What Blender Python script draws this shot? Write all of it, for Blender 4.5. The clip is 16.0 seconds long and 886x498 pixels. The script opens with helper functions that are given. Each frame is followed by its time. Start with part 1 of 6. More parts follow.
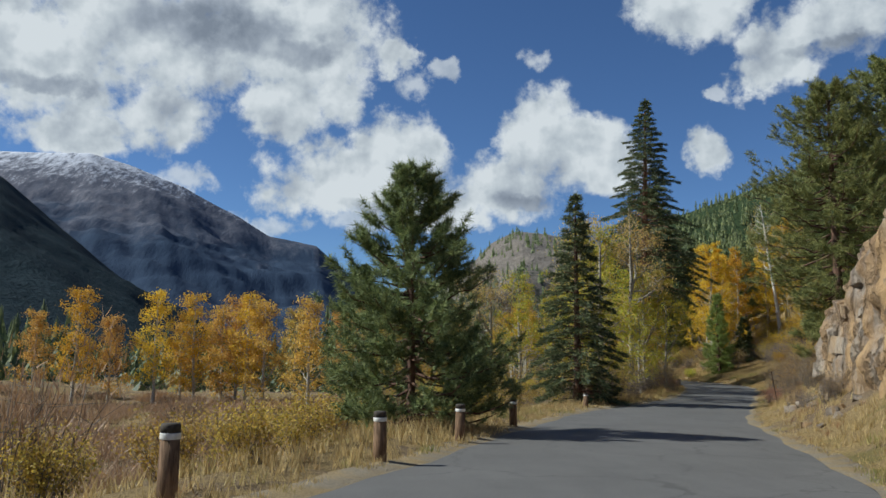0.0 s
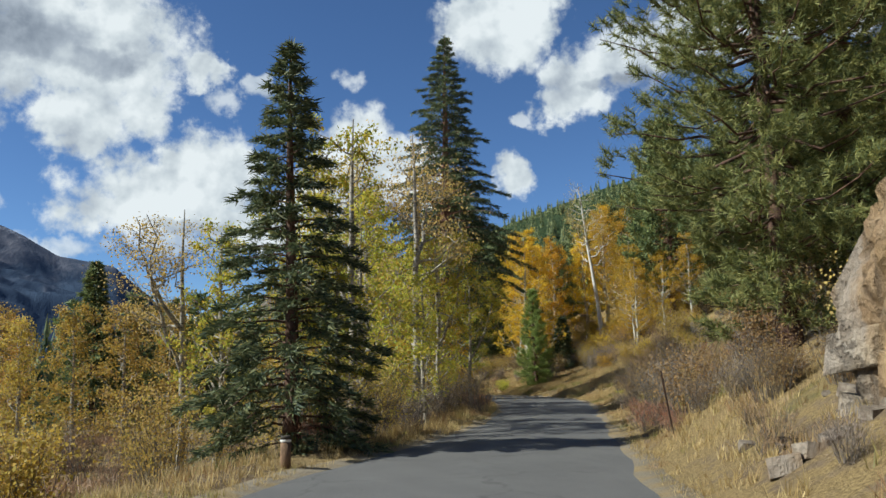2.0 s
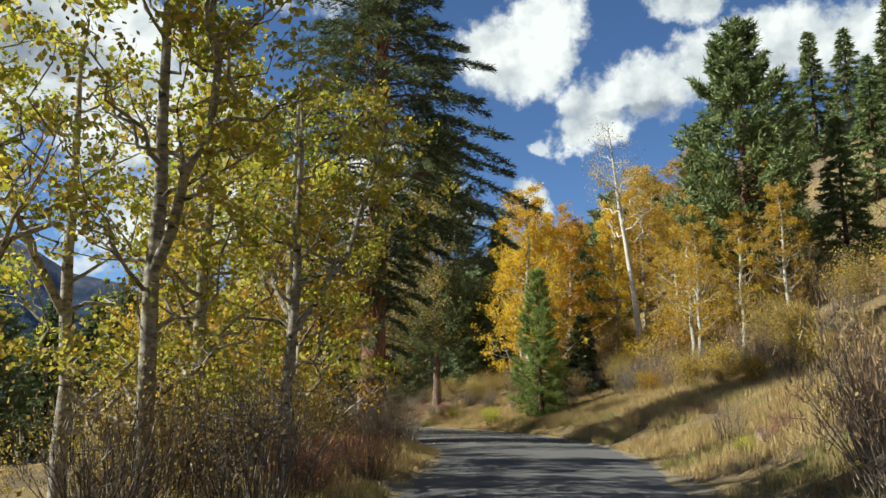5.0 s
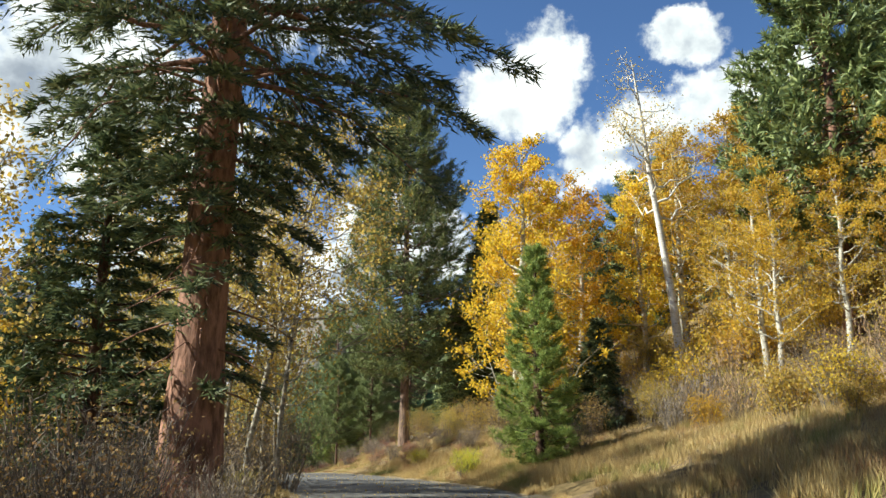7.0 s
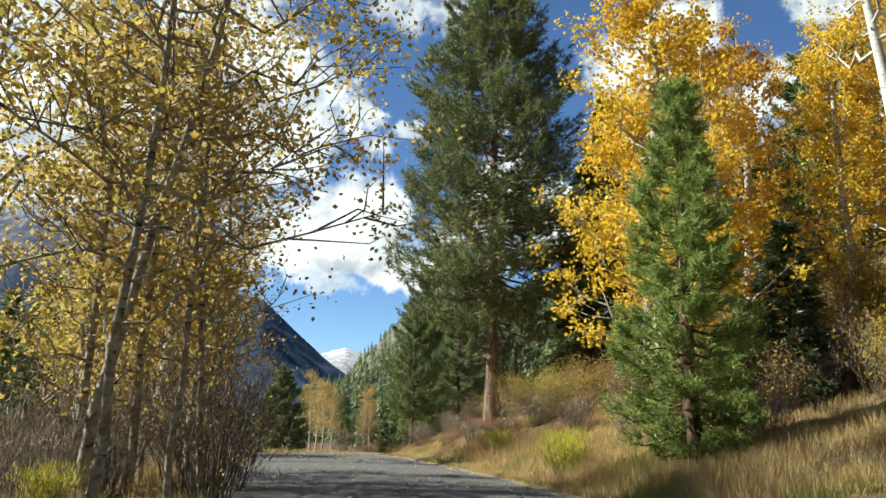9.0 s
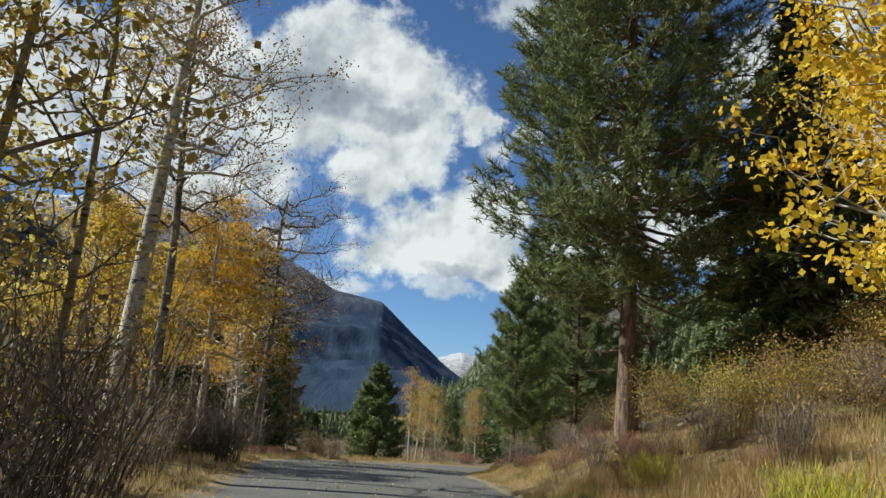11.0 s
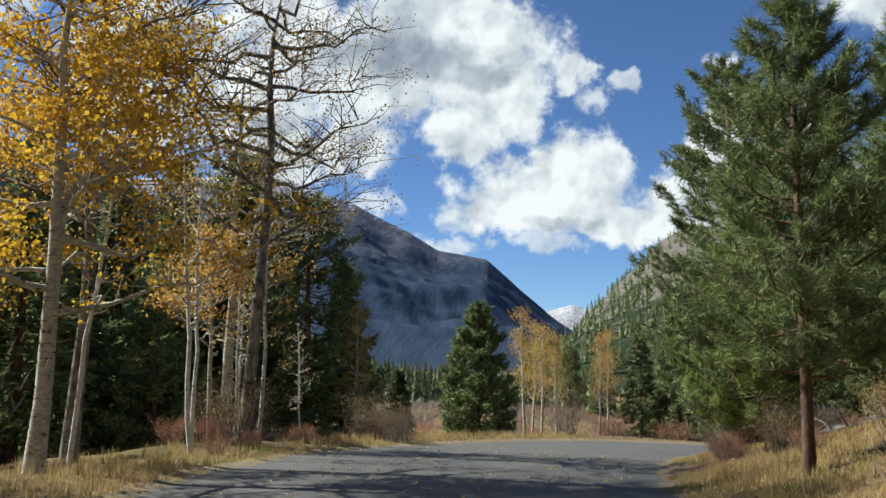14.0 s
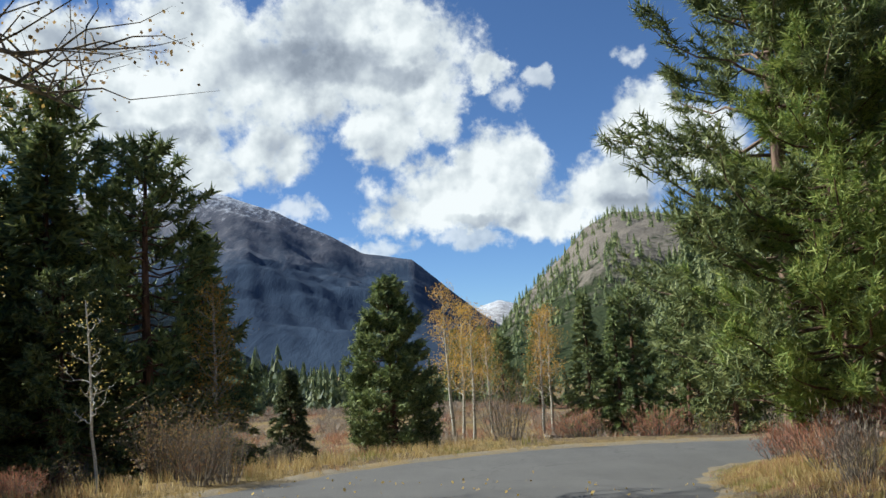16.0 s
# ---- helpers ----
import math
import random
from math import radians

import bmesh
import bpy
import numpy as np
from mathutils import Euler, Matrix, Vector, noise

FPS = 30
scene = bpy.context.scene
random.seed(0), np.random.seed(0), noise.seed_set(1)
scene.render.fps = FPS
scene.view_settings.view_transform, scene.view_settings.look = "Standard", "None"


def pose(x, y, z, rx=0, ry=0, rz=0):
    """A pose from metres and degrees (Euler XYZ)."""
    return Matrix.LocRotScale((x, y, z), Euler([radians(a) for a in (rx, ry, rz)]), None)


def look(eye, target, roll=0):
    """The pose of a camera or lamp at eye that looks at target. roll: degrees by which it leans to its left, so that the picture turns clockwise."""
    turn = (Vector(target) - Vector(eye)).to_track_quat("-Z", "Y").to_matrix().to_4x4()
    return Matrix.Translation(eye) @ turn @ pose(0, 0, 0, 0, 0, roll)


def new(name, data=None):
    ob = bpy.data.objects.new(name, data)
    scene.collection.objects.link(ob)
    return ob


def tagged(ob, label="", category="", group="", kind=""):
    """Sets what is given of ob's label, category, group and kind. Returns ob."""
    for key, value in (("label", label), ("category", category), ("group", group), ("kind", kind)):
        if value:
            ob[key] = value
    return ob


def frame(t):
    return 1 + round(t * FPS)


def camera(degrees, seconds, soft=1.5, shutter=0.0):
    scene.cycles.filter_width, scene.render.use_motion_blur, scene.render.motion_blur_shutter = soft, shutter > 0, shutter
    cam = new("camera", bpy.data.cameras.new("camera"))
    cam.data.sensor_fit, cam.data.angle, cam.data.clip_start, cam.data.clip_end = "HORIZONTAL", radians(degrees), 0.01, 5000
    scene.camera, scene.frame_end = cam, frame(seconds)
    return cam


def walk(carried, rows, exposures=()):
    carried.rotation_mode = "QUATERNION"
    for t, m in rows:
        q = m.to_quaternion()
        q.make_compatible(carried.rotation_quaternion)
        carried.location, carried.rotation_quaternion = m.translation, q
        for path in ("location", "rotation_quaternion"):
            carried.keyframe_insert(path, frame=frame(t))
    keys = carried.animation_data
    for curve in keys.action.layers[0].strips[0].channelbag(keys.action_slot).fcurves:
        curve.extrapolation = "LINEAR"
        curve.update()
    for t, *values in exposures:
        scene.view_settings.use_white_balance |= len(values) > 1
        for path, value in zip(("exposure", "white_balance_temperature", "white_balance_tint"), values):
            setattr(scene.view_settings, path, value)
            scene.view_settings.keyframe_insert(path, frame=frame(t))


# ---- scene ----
cam = camera(59.0, 16.0)
PATH = [
    (0, (-0.43, -0.839, 1.368), (-0.139, 1.126, 1.606), 0.6),
    (0.5, (1.537, 3.851, 1.194), (2.022, 5.775, 1.447), -0.3),
    (1, (3.611, 8.278, 1.019), (4.172, 10.179, 1.286), -0.7),
    (1.5, (5.811, 12.728, 0.826), (6.436, 14.608, 1.103), -1.0),
    (2, (8.157, 17.316, 0.584), (8.897, 19.152, 0.868), -1.5),
    (2.5, (10.572, 21.595, 0.328), (11.296, 23.436, 0.62), -1.5),
    (3, (12.956, 25.713, 0.118), (13.693, 27.547, 0.418), -1.7),
    (3.5, (15.221, 29.647, -0.061), (15.955, 31.481, 0.251), -1.3),
    (4, (17.337, 33.31, -0.157), (18.048, 35.151, 0.168), -0.5),
    (4.2, (18.157, 34.718, -0.154), (18.86, 36.562, 0.171), -0.1),
    (6.3, (26.408, 49.941, -0.319), (27.101, 51.765, 0.121), -0.6),
    (6.5, (27.174, 51.346, -0.344), (27.866, 53.168, 0.103), -0.8),
    (7, (29.062, 54.827, -0.495), (29.747, 56.652, -0.049), 0.3),
    (7.5, (30.922, 58.175, -0.599), (31.576, 60.017, -0.178), 1.0),
    (8, (32.614, 61.329, -0.692), (33.239, 63.178, -0.259), 1.3),
    (8.5, (34.03, 64.41, -0.757), (34.585, 66.288, -0.349), 1.5),
    (9, (35.218, 67.564, -0.837), (35.599, 69.488, -0.446), 1.4),
    (9.2, (35.557, 68.812, -0.864), (35.9, 70.74, -0.461), 1.1),
    (11.3, (38.051, 80.772, -0.965), (38.12, 82.733, -0.579), 3.8),
    (11.5, (38.237, 81.937, -1.01), (38.303, 83.904, -0.651), 3.7),
    (12, (38.473, 84.938, -0.999), (38.484, 86.92, -0.733), 3.6),
    (12.5, (38.608, 88.255, -1.061), (38.499, 90.233, -0.786), 3.7),
    (13, (38.557, 91.961, -1.161), (38.416, 93.944, -0.941), 3.5),
    (13.5, (38.367, 96.056, -1.288), (38.201, 98.033, -1.038), 2.6),
    (14, (38.097, 100.366, -1.479), (37.923, 102.339, -1.202), 0.7),
    (14.5, (38.162, 104.11, -1.682), (38.098, 106.093, -1.433), -2.2),
    (15, (38.389, 107.656, -1.887), (38.467, 109.644, -1.678), -3.2),
    (15.5, (38.566, 111.02, -2.183), (38.63, 113.006, -1.951), -3.3),
    (16, (38.823, 114.273, -2.351), (38.839, 116.253, -2.075), -3.4),
]
walk(cam, [(t, look(eye, target, roll)) for t, eye, target, roll in PATH], exposures=[(t, stops, kelvin, tint) for t, stops, kelvin, tint in (
    (0.0, 0.18, 5950.0, 4.0), (1.0, 0.36, 6000.0, 4.0), (1.5, 0.52, 6020.0, 3.5), (2.0, 0.48, 6050.0, 3.0), (2.5, 0.38, 6050.0, 2.5), (3.0, 0.66, 6050.0, 1.5), (3.5, 0.82, 6100.0, 1.5), (4.2, 0.78, 6250.0, 1.5), (6.3, 0.66, 6450.0, 2.0),
    (7.0, 1.12, 6450.0, 1.0), (7.5, 1.46, 6400.0, 1.0), (8.0, 1.46, 6350.0, 0.0), (8.5, 1.22, 6400.0, 0.0), (9.2, 0.92, 6400.0, 0.0), (11.3, 0.46, 6250.0, 2.0),
    (12.5, 0.68, 6250.0, 3.0), (13.0, 0.88, 6250.0, 3.0), (13.6, 0.78, 6200.0, 3.5), (14.5, 0.56, 6150.0, 3.5), (16.0, 0.66, 6150.0, 3.5))])


# ---------------------------------------------------------------- light
SUN_AZ, SUN_EL = -78.0, 40.0          # degrees from +y towards +x, and above the horizon
to_sun = Vector((math.sin(radians(SUN_AZ)) * math.cos(radians(SUN_EL)), math.cos(radians(SUN_AZ)) * math.cos(radians(SUN_EL)), math.sin(radians(SUN_EL))))
sun = new("sun", bpy.data.lights.new("sun", "SUN"))
sun.data.energy, sun.data.angle, sun.data.color = 5.0, radians(0.6), (1.0, 0.95, 0.87)
sun.matrix_world = look((0, 0, 400), Vector((0, 0, 400)) - to_sun)

# clouds: heading and height in degrees, half width, half height
BANK_WEST = [
    (-20.1, 18.1, 6.0, 4.3), (-10.5, 20.8, 5.4, 3.9), (-2.5, 21.6, 5.6, 3.9), (-15.5, 21.9, 5.0, 2.6), (-17.8, 13.5, 3.2, 1.3), (-11.4, 15.2, 3.2, 2.2),
    (-3.6, 16.2, 3.2, 2.1), (0.9, 18.3, 2.0, 2.2), (4.6, 20.4, 1.5, 1.1), (4.2, 14.6, 2.6, 2.1), (2.3, 11.9, 5.6, 2.4), (-0.9, 10.6, 3.4, 1.6), (6.6, 14.3, 1.6, 2.2),
    (-27.5, 19.5, 4.5, 2.9), (-24.4, 21.6, 5.0, 2.5), (-25.8, 16.6, 4.0, 2.2), (-16.6, 14.3, 2.0, 1.2), (-17.6, 23.8, 4.1, 2.9), (-6.0, 24.5, 5.0, 3.0)]
BANK_EAST = [
    (15.8, 14.8, 2.6, 3.1), (18.7, 13.5, 3.2, 2.4), (13.2, 11.2, 3.6, 1.9), (8.6, 9.9, 3.0, 1.3), (20.6, 12.4, 2.0, 1.6), (27.3, 13.4, 1.4, 1.5), (25.5, 23.4, 2.8, 2.6),
    (28.4, 25.2, 3.0, 3.4), (32.6, 19.4, 2.6, 1.9), (35.6, 21.0, 3.4, 2.2), (40.8, 22.2, 3.8, 2.2), (45.8, 22.8, 4.0, 2.2), (51.0, 22.4, 3.7, 2.1), (31.0, 18.2, 1.8, 1.2), (38.8, 26.8, 2.4, 1.4)]
WISPS = [
    (14.9, 20.5, 1.2, 0.8), (8.4, 19.7, 1.1, 0.8), (6.2, 18.6, 1.3, 1.0), (-9.8, 11.0, 2.2, 0.9), (-3.7, 8.0, 2.6, 0.9), (2.8, 8.4, 2.8, 0.9), (28.2, 17.7, 0.8, 0.5),
    (10.0, 30.0, 7.0, 3.0), (-40.0, 24.0, 7.0, 4.0), (60.0, 20.0, 6.0, 2.4), (74.0, 24.0, 9.0, 3.0), (-60.0, 22.0, 9.0, 3.0), (110.0, 26.0, 12.0, 4.0), (160.0, 20.0, 12.0, 4.0), (-120.0, 22.0, 14.0, 4.0)]
GREY = [(-9.0, 21.6, 6.5, 1.8), (-3.0, 20.6, 3.0, 1.2), (-20.0, 16.6, 3.5, 0.8), (-24.0, 22.0, 5.0, 1.4), (3.5, 9.9, 4.0, 0.7), (14.5, 10.4, 3.0, 0.7), (36.0, 19.4, 3.0, 0.7)]


class Nodes:
    """A short way to write node trees."""

    def __init__(self, tree):
        self.tree = tree

    def add(self, kind, *inputs, **settings):
        node = self.tree.nodes.new(kind)
        for key, value in settings.items():
            setattr(node, key, value)
        for i, value in enumerate(inputs):
            self.feed(node.inputs[i], value)
        return node

    def feed(self, socket, value):
        if value is None:
            return
        if isinstance(value, bpy.types.NodeSocket):
            self.tree.links.new(value, socket)
        else:
            socket.default_value = value

    def math(self, op, a, b=None, clamp=False):
        return self.add("ShaderNodeMath", a, b, operation=op, use_clamp=clamp).outputs[0]

    def vec(self, op, a, b=None):
        node = self.add("ShaderNodeVectorMath", a, b, operation=op)
        return node.outputs["Value"] if op in ("LENGTH", "DOT_PRODUCT") else node.outputs[0]

    def noise(self, where, scale, detail=4.0, rough=0.55, warp=0.0, color=False):
        node = self.add("ShaderNodeTexNoise", where)
        for key, value in (("Scale", scale), ("Detail", detail), ("Roughness", rough), ("Distortion", warp)):
            node.inputs[key].default_value = value
        return node.outputs["Color" if color else "Fac"]

    def ramp(self, fac, *stops):
        node = self.add("ShaderNodeValToRGB", fac)
        band = node.color_ramp
        while len(band.elements) < len(stops):
            band.elements.new(0.5)
        for e, (at, c) in zip(band.elements, stops):
            e.position, e.color = at, (*c, 1) if len(c) == 3 else c
        return node.outputs[0]

    def mix(self, fac, a, b):
        node = self.add("ShaderNodeMix", data_type="RGBA")
        self.feed(node.inputs[0], fac)
        self.feed(node.inputs[6], (*a, 1) if isinstance(a, tuple) else a)
        self.feed(node.inputs[7], (*b, 1) if isinstance(b, tuple) else b)
        return node.outputs[2]

    def step(self, value, low, high):
        node = self.add("ShaderNodeMapRange", value, interpolation_type="SMOOTHSTEP")
        node.inputs[1].default_value, node.inputs[2].default_value = low, high
        return node.outputs[0]


def make_world():
    world = bpy.data.worlds.new("sky")
    scene.world = world
    world.use_nodes = True
    world.node_tree.nodes.clear()
    n = Nodes(world.node_tree)
    way = n.add("ShaderNodeTexCoord").outputs["Generated"]
    sky = n.add("ShaderNodeTexSky", sky_type="NISHITA", sun_disc=False, sun_elevation=radians(SUN_EL), sun_rotation=radians(SUN_AZ),
                altitude=2600.0, air_density=1.0, dust_density=0.35, ozone_density=1.6)
    parts = n.add("ShaderNodeSeparateXYZ", way).outputs
    az = n.math("MULTIPLY", n.math("ARCTAN2", parts[0], parts[1]), 57.29578)
    el = n.math("MULTIPLY", n.math("ARCSINE", parts[2]), 57.29578)
    flat = n.add("ShaderNodeCombineXYZ", az, el, 0.0).outputs[0]
    # billows push the outlines of the clouds about
    push = n.vec("MULTIPLY", n.vec("SUBTRACT", n.noise(way, 9.0, 5.0, 0.6, color=True), (0.5, 0.5, 0.5)), (4.2, 3.2, 0.0))
    fine = n.vec("MULTIPLY", n.vec("SUBTRACT", n.noise(way, 34.0, 4.0, 0.6, color=True), (0.5, 0.5, 0.5)), (2.2, 1.8, 0.0))
    flat = n.vec("ADD", n.vec("ADD", flat, push), fine)
    big = thin = None
    for rows in (BANK_WEST + BANK_EAST, WISPS):
        body = None
        for a, e, ra, re in rows:
            off = n.vec("MULTIPLY", n.vec("SUBTRACT", flat, (a, e, 0.0)), (1 / ra, 1 / re, 0.0))
            here = n.math("SUBTRACT", 1.0, n.vec("DOT_PRODUCT", off, off))
            body = here if body is None else n.add("ShaderNodeMath", body, here, 0.25, operation="SMOOTH_MAX").outputs[0]
        big, thin = (body, thin) if rows is not WISPS else (big, body)
    puff = n.noise(way, 13.0, 6.0, 0.56)
    puff2 = n.noise(way, 42.0, 6.0, 0.64)
    ragged = n.math("ADD", n.math("MULTIPLY", n.math("SUBTRACT", puff, 0.5), 3.6), n.math("MULTIPLY", n.math("SUBTRACT", puff2, 0.5), 2.6))
    thick = n.math("ADD", n.math("ADD", big, 0.52), ragged)
    veil = n.math("ADD", n.math("ADD", thin, 0.1), n.math("MULTIPLY", ragged, 1.3))
    cover = n.math("MAXIMUM", n.step(thick, -0.4, 0.95), n.math("MULTIPLY", n.step(veil, -0.3, 1.2), 0.7))
    # undersides are grey, the side towards the sun is white
    lit = n.noise(n.vec("ADD", way, (-0.016, 0.006, 0.022)), 13.0, 4.0, 0.5)
    unlit = n.noise(way, 13.0, 4.0, 0.5)
    relief = n.math("MULTIPLY", n.math("SUBTRACT", unlit, lit), 1.5)
    billow = n.math("MULTIPLY", n.math("SUBTRACT", n.noise(way, 34.0, 4.0, 0.55), n.noise(n.vec("ADD", way, (-0.006, 0.002, 0.009)), 34.0, 4.0, 0.55)), 0.5)
    core = None
    for a, e, ra, re in GREY:
        off = n.vec("MULTIPLY", n.vec("SUBTRACT", flat, (a, e, 0.0)), (1 / ra, 1 / re, 0.0))
        here = n.math("SUBTRACT", 1.0, n.vec("DOT_PRODUCT", off, off))
        core = here if core is None else n.math("MAXIMUM", core, here)
    deep = n.math("MULTIPLY", n.step(thick, 0.3, 1.5), n.step(n.noise(way, 6.0, 3.0), 0.42, 0.66))
    light = n.math("ADD", n.math("ADD", 0.9, n.math("ADD", relief, billow)), n.math("ADD", n.math("MULTIPLY", deep, -0.22), n.math("MULTIPLY", n.step(core, -0.4, 0.9), -0.34)))
    shade = n.ramp(light, (0.2, (0.19, 0.21, 0.25)), (0.5, (0.30, 0.32, 0.36)), (0.8, (0.475, 0.49, 0.505)), (1.0, (0.61, 0.61, 0.61)))
    blue = n.add("ShaderNodeVectorMath", sky.outputs[0], (0.053, 0.063, 0.078), operation="MULTIPLY").outputs[0]
    back = n.add("ShaderNodeBackground", n.mix(cover, blue, shade), 1.0)
    out = n.add("ShaderNodeOutputWorld")
    n.tree.links.new(back.outputs[0], out.inputs[0])


make_world()


# ---------------------------------------------------------------- materials
def material(name, build, rough=0.8, bump=0.0, leafy=0.0, spec=0.3):
    """build(n, place) returns a colour socket, or a colour and a height."""
    m = bpy.data.materials.new(name)
    m.use_nodes = True
    m.node_tree.nodes.clear()
    n = Nodes(m.node_tree)
    place = n.add("ShaderNodeTexCoord").outputs["Object"]
    made = build(n, place)
    color, height = made if isinstance(made, tuple) else (made, None)
    skin = n.add("ShaderNodeBsdfPrincipled")
    n.feed(skin.inputs["Base Color"], color)
    skin.inputs["Roughness"].default_value = rough
    skin.inputs["Specular IOR Level"].default_value = spec
    if height is not None:
        b = n.add("ShaderNodeBump")
        b.inputs["Strength"].default_value, b.inputs["Distance"].default_value = 1.0, bump
        n.feed(b.inputs["Height"], height)
        n.feed(skin.inputs["Normal"], b.outputs[0])
    face = skin.outputs[0]
    if leafy:
        glow = n.add("ShaderNodeBsdfTranslucent", color)
        both = n.add("ShaderNodeMixShader", leafy)
        n.tree.links.new(face, both.inputs[1])
        n.tree.links.new(glow.outputs[0], both.inputs[2])
        face = both.outputs[0]
    out = n.add("ShaderNodeOutputMaterial")
    n.tree.links.new(face, out.inputs[0])
    return m


def world_place(n):
    return n.add("ShaderNodeNewGeometry").outputs["Position"]


def foliage(name, colors, leafy=0.35, tint=0.25, rough=0.6):
    def build(n, place):
        each = n.add("ShaderNodeNewGeometry").outputs["Random Per Island"]
        step = 1.0 / len(colors)
        c = n.ramp(each, *[((i + 0.5) * step, col) for i, col in enumerate(colors)])
        whole = n.add("ShaderNodeObjectInfo").outputs["Random"]
        clump = n.noise(world_place(n), 0.9, 2.0)
        hsv = n.add("ShaderNodeHueSaturation")
        n.feed(hsv.inputs["Color"], c)
        n.feed(hsv.inputs["Value"], n.math("ADD", n.math("ADD", 1.12 - tint, n.math("MULTIPLY", whole, tint)), n.math("MULTIPLY", clump, tint * 1.6)))
        n.feed(hsv.inputs["Hue"], n.math("ADD", 0.49, n.math("MULTIPLY", whole, 0.02)))
        return hsv.outputs[0]
    return material(name, build, rough=rough, leafy=leafy)


PINE = foliage("pine_needles", [(0.070, 0.098, 0.044), (0.132, 0.168, 0.068), (0.20, 0.238, 0.092), (0.265, 0.29, 0.112)], 0.22)
PINE_BRIGHT = foliage("young_pine_needles", [(0.10, 0.15, 0.042), (0.178, 0.238, 0.062), (0.255, 0.31, 0.08), (0.32, 0.345, 0.10)], 0.3)
SPRUCE = foliage("spruce_needles", [(0.042, 0.064, 0.035), (0.078, 0.106, 0.050), (0.130, 0.157, 0.068), (0.185, 0.20, 0.09)], 0.2)
OLIVE = foliage("sunlit_olive_needles", [(0.07, 0.095, 0.038), (0.15, 0.18, 0.062), (0.25, 0.27, 0.088), (0.34, 0.335, 0.112)], 0.25)
GOLD = foliage("golden_leaves", [(0.57, 0.37, 0.032), (0.63, 0.43, 0.04), (0.48, 0.275, 0.032), (0.63, 0.47, 0.058), (0.53, 0.315, 0.028)], 0.48)
ORANGE = foliage("dull_orange_leaves", [(0.50, 0.30, 0.07), (0.56, 0.36, 0.09), (0.42, 0.25, 0.08), (0.52, 0.34, 0.06)], 0.45)
LIME = foliage("yellow_green_leaves", [(0.46, 0.44, 0.06), (0.28, 0.32, 0.05), (0.56, 0.46, 0.06), (0.20, 0.26, 0.045), (0.54, 0.38, 0.06)], 0.5)
STRAWLEAF = foliage("faded_leaves", [(0.52, 0.38, 0.13), (0.42, 0.31, 0.12), (0.60, 0.42, 0.09), (0.34, 0.25, 0.12)], 0.45)
YELLOW = foliage("yellow_leaves", [(0.56, 0.38, 0.04), (0.46, 0.33, 0.045), (0.58, 0.36, 0.04), (0.35, 0.28, 0.05), (0.40, 0.25, 0.05)], 0.5)
TAN = foliage("tawny_leaves", [(0.50, 0.36, 0.085), (0.40, 0.29, 0.08), (0.56, 0.42, 0.11), (0.32, 0.23, 0.08), (0.43, 0.37, 0.07)], 0.5)
SUNLEAF = foliage("dull_golden_leaves", [(0.46, 0.34, 0.06), (0.38, 0.30, 0.07), (0.52, 0.34, 0.05), (0.32, 0.27, 0.07), (0.36, 0.24, 0.08)], 0.45)
BROWNLEAF = foliage("withered_brown_leaves", [(0.34, 0.22, 0.085), (0.27, 0.17, 0.07), (0.40, 0.27, 0.09), (0.22, 0.15, 0.075)], 0.4)
RUST = foliage("rust_red_twigs", [(0.30, 0.125, 0.085), (0.38, 0.18, 0.11), (0.24, 0.11, 0.08), (0.42, 0.26, 0.15)], 0.3)
GREYTWIG = foliage("grey_twigs", [(0.24, 0.20, 0.165), (0.31, 0.26, 0.21), (0.19, 0.15, 0.125), (0.36, 0.28, 0.19)], 0.2)
MEADOWTWIG = foliage("brown_willow_twigs", [(0.32, 0.22, 0.14), (0.41, 0.29, 0.165), (0.25, 0.165, 0.11), (0.39, 0.25, 0.115)], 0.2)


def grass_look(n, place):
    p = world_place(n)
    each = n.add("ShaderNodeNewGeometry").outputs["Random Per Island"]
    straw = n.ramp(each, (0.1, (0.36, 0.26, 0.11)), (0.35, (0.52, 0.39, 0.17)), (0.6, (0.62, 0.49, 0.24)), (0.9, (0.44, 0.31, 0.13)))
    green = n.ramp(each, (0.1, (0.17, 0.19, 0.055)), (0.5, (0.28, 0.28, 0.08)), (0.9, (0.40, 0.34, 0.12)))
    rust = n.ramp(each, (0.1, (0.24, 0.13, 0.065)), (0.5, (0.36, 0.21, 0.10)), (0.9, (0.45, 0.30, 0.15)))
    patch = n.noise(p, 0.42, 4.0, 0.6)
    c = n.mix(n.step(patch, 0.52, 0.64), straw, green)
    c = n.mix(n.step(n.noise(n.vec("ADD", p, (31.0, 7.0, 3.0)), 0.55, 4.0, 0.6), 0.54, 0.66), c, rust)
    hsv = n.add("ShaderNodeHueSaturation")
    n.feed(hsv.inputs["Color"], c)
    n.feed(hsv.inputs["Value"], n.math("ADD", 0.7, n.math("MULTIPLY", n.noise(p, 1.6, 3.0), 0.6)))
    return hsv.outputs[0]


STRAW = material("dry_grass_blades", grass_look, rough=0.6, leafy=0.35)


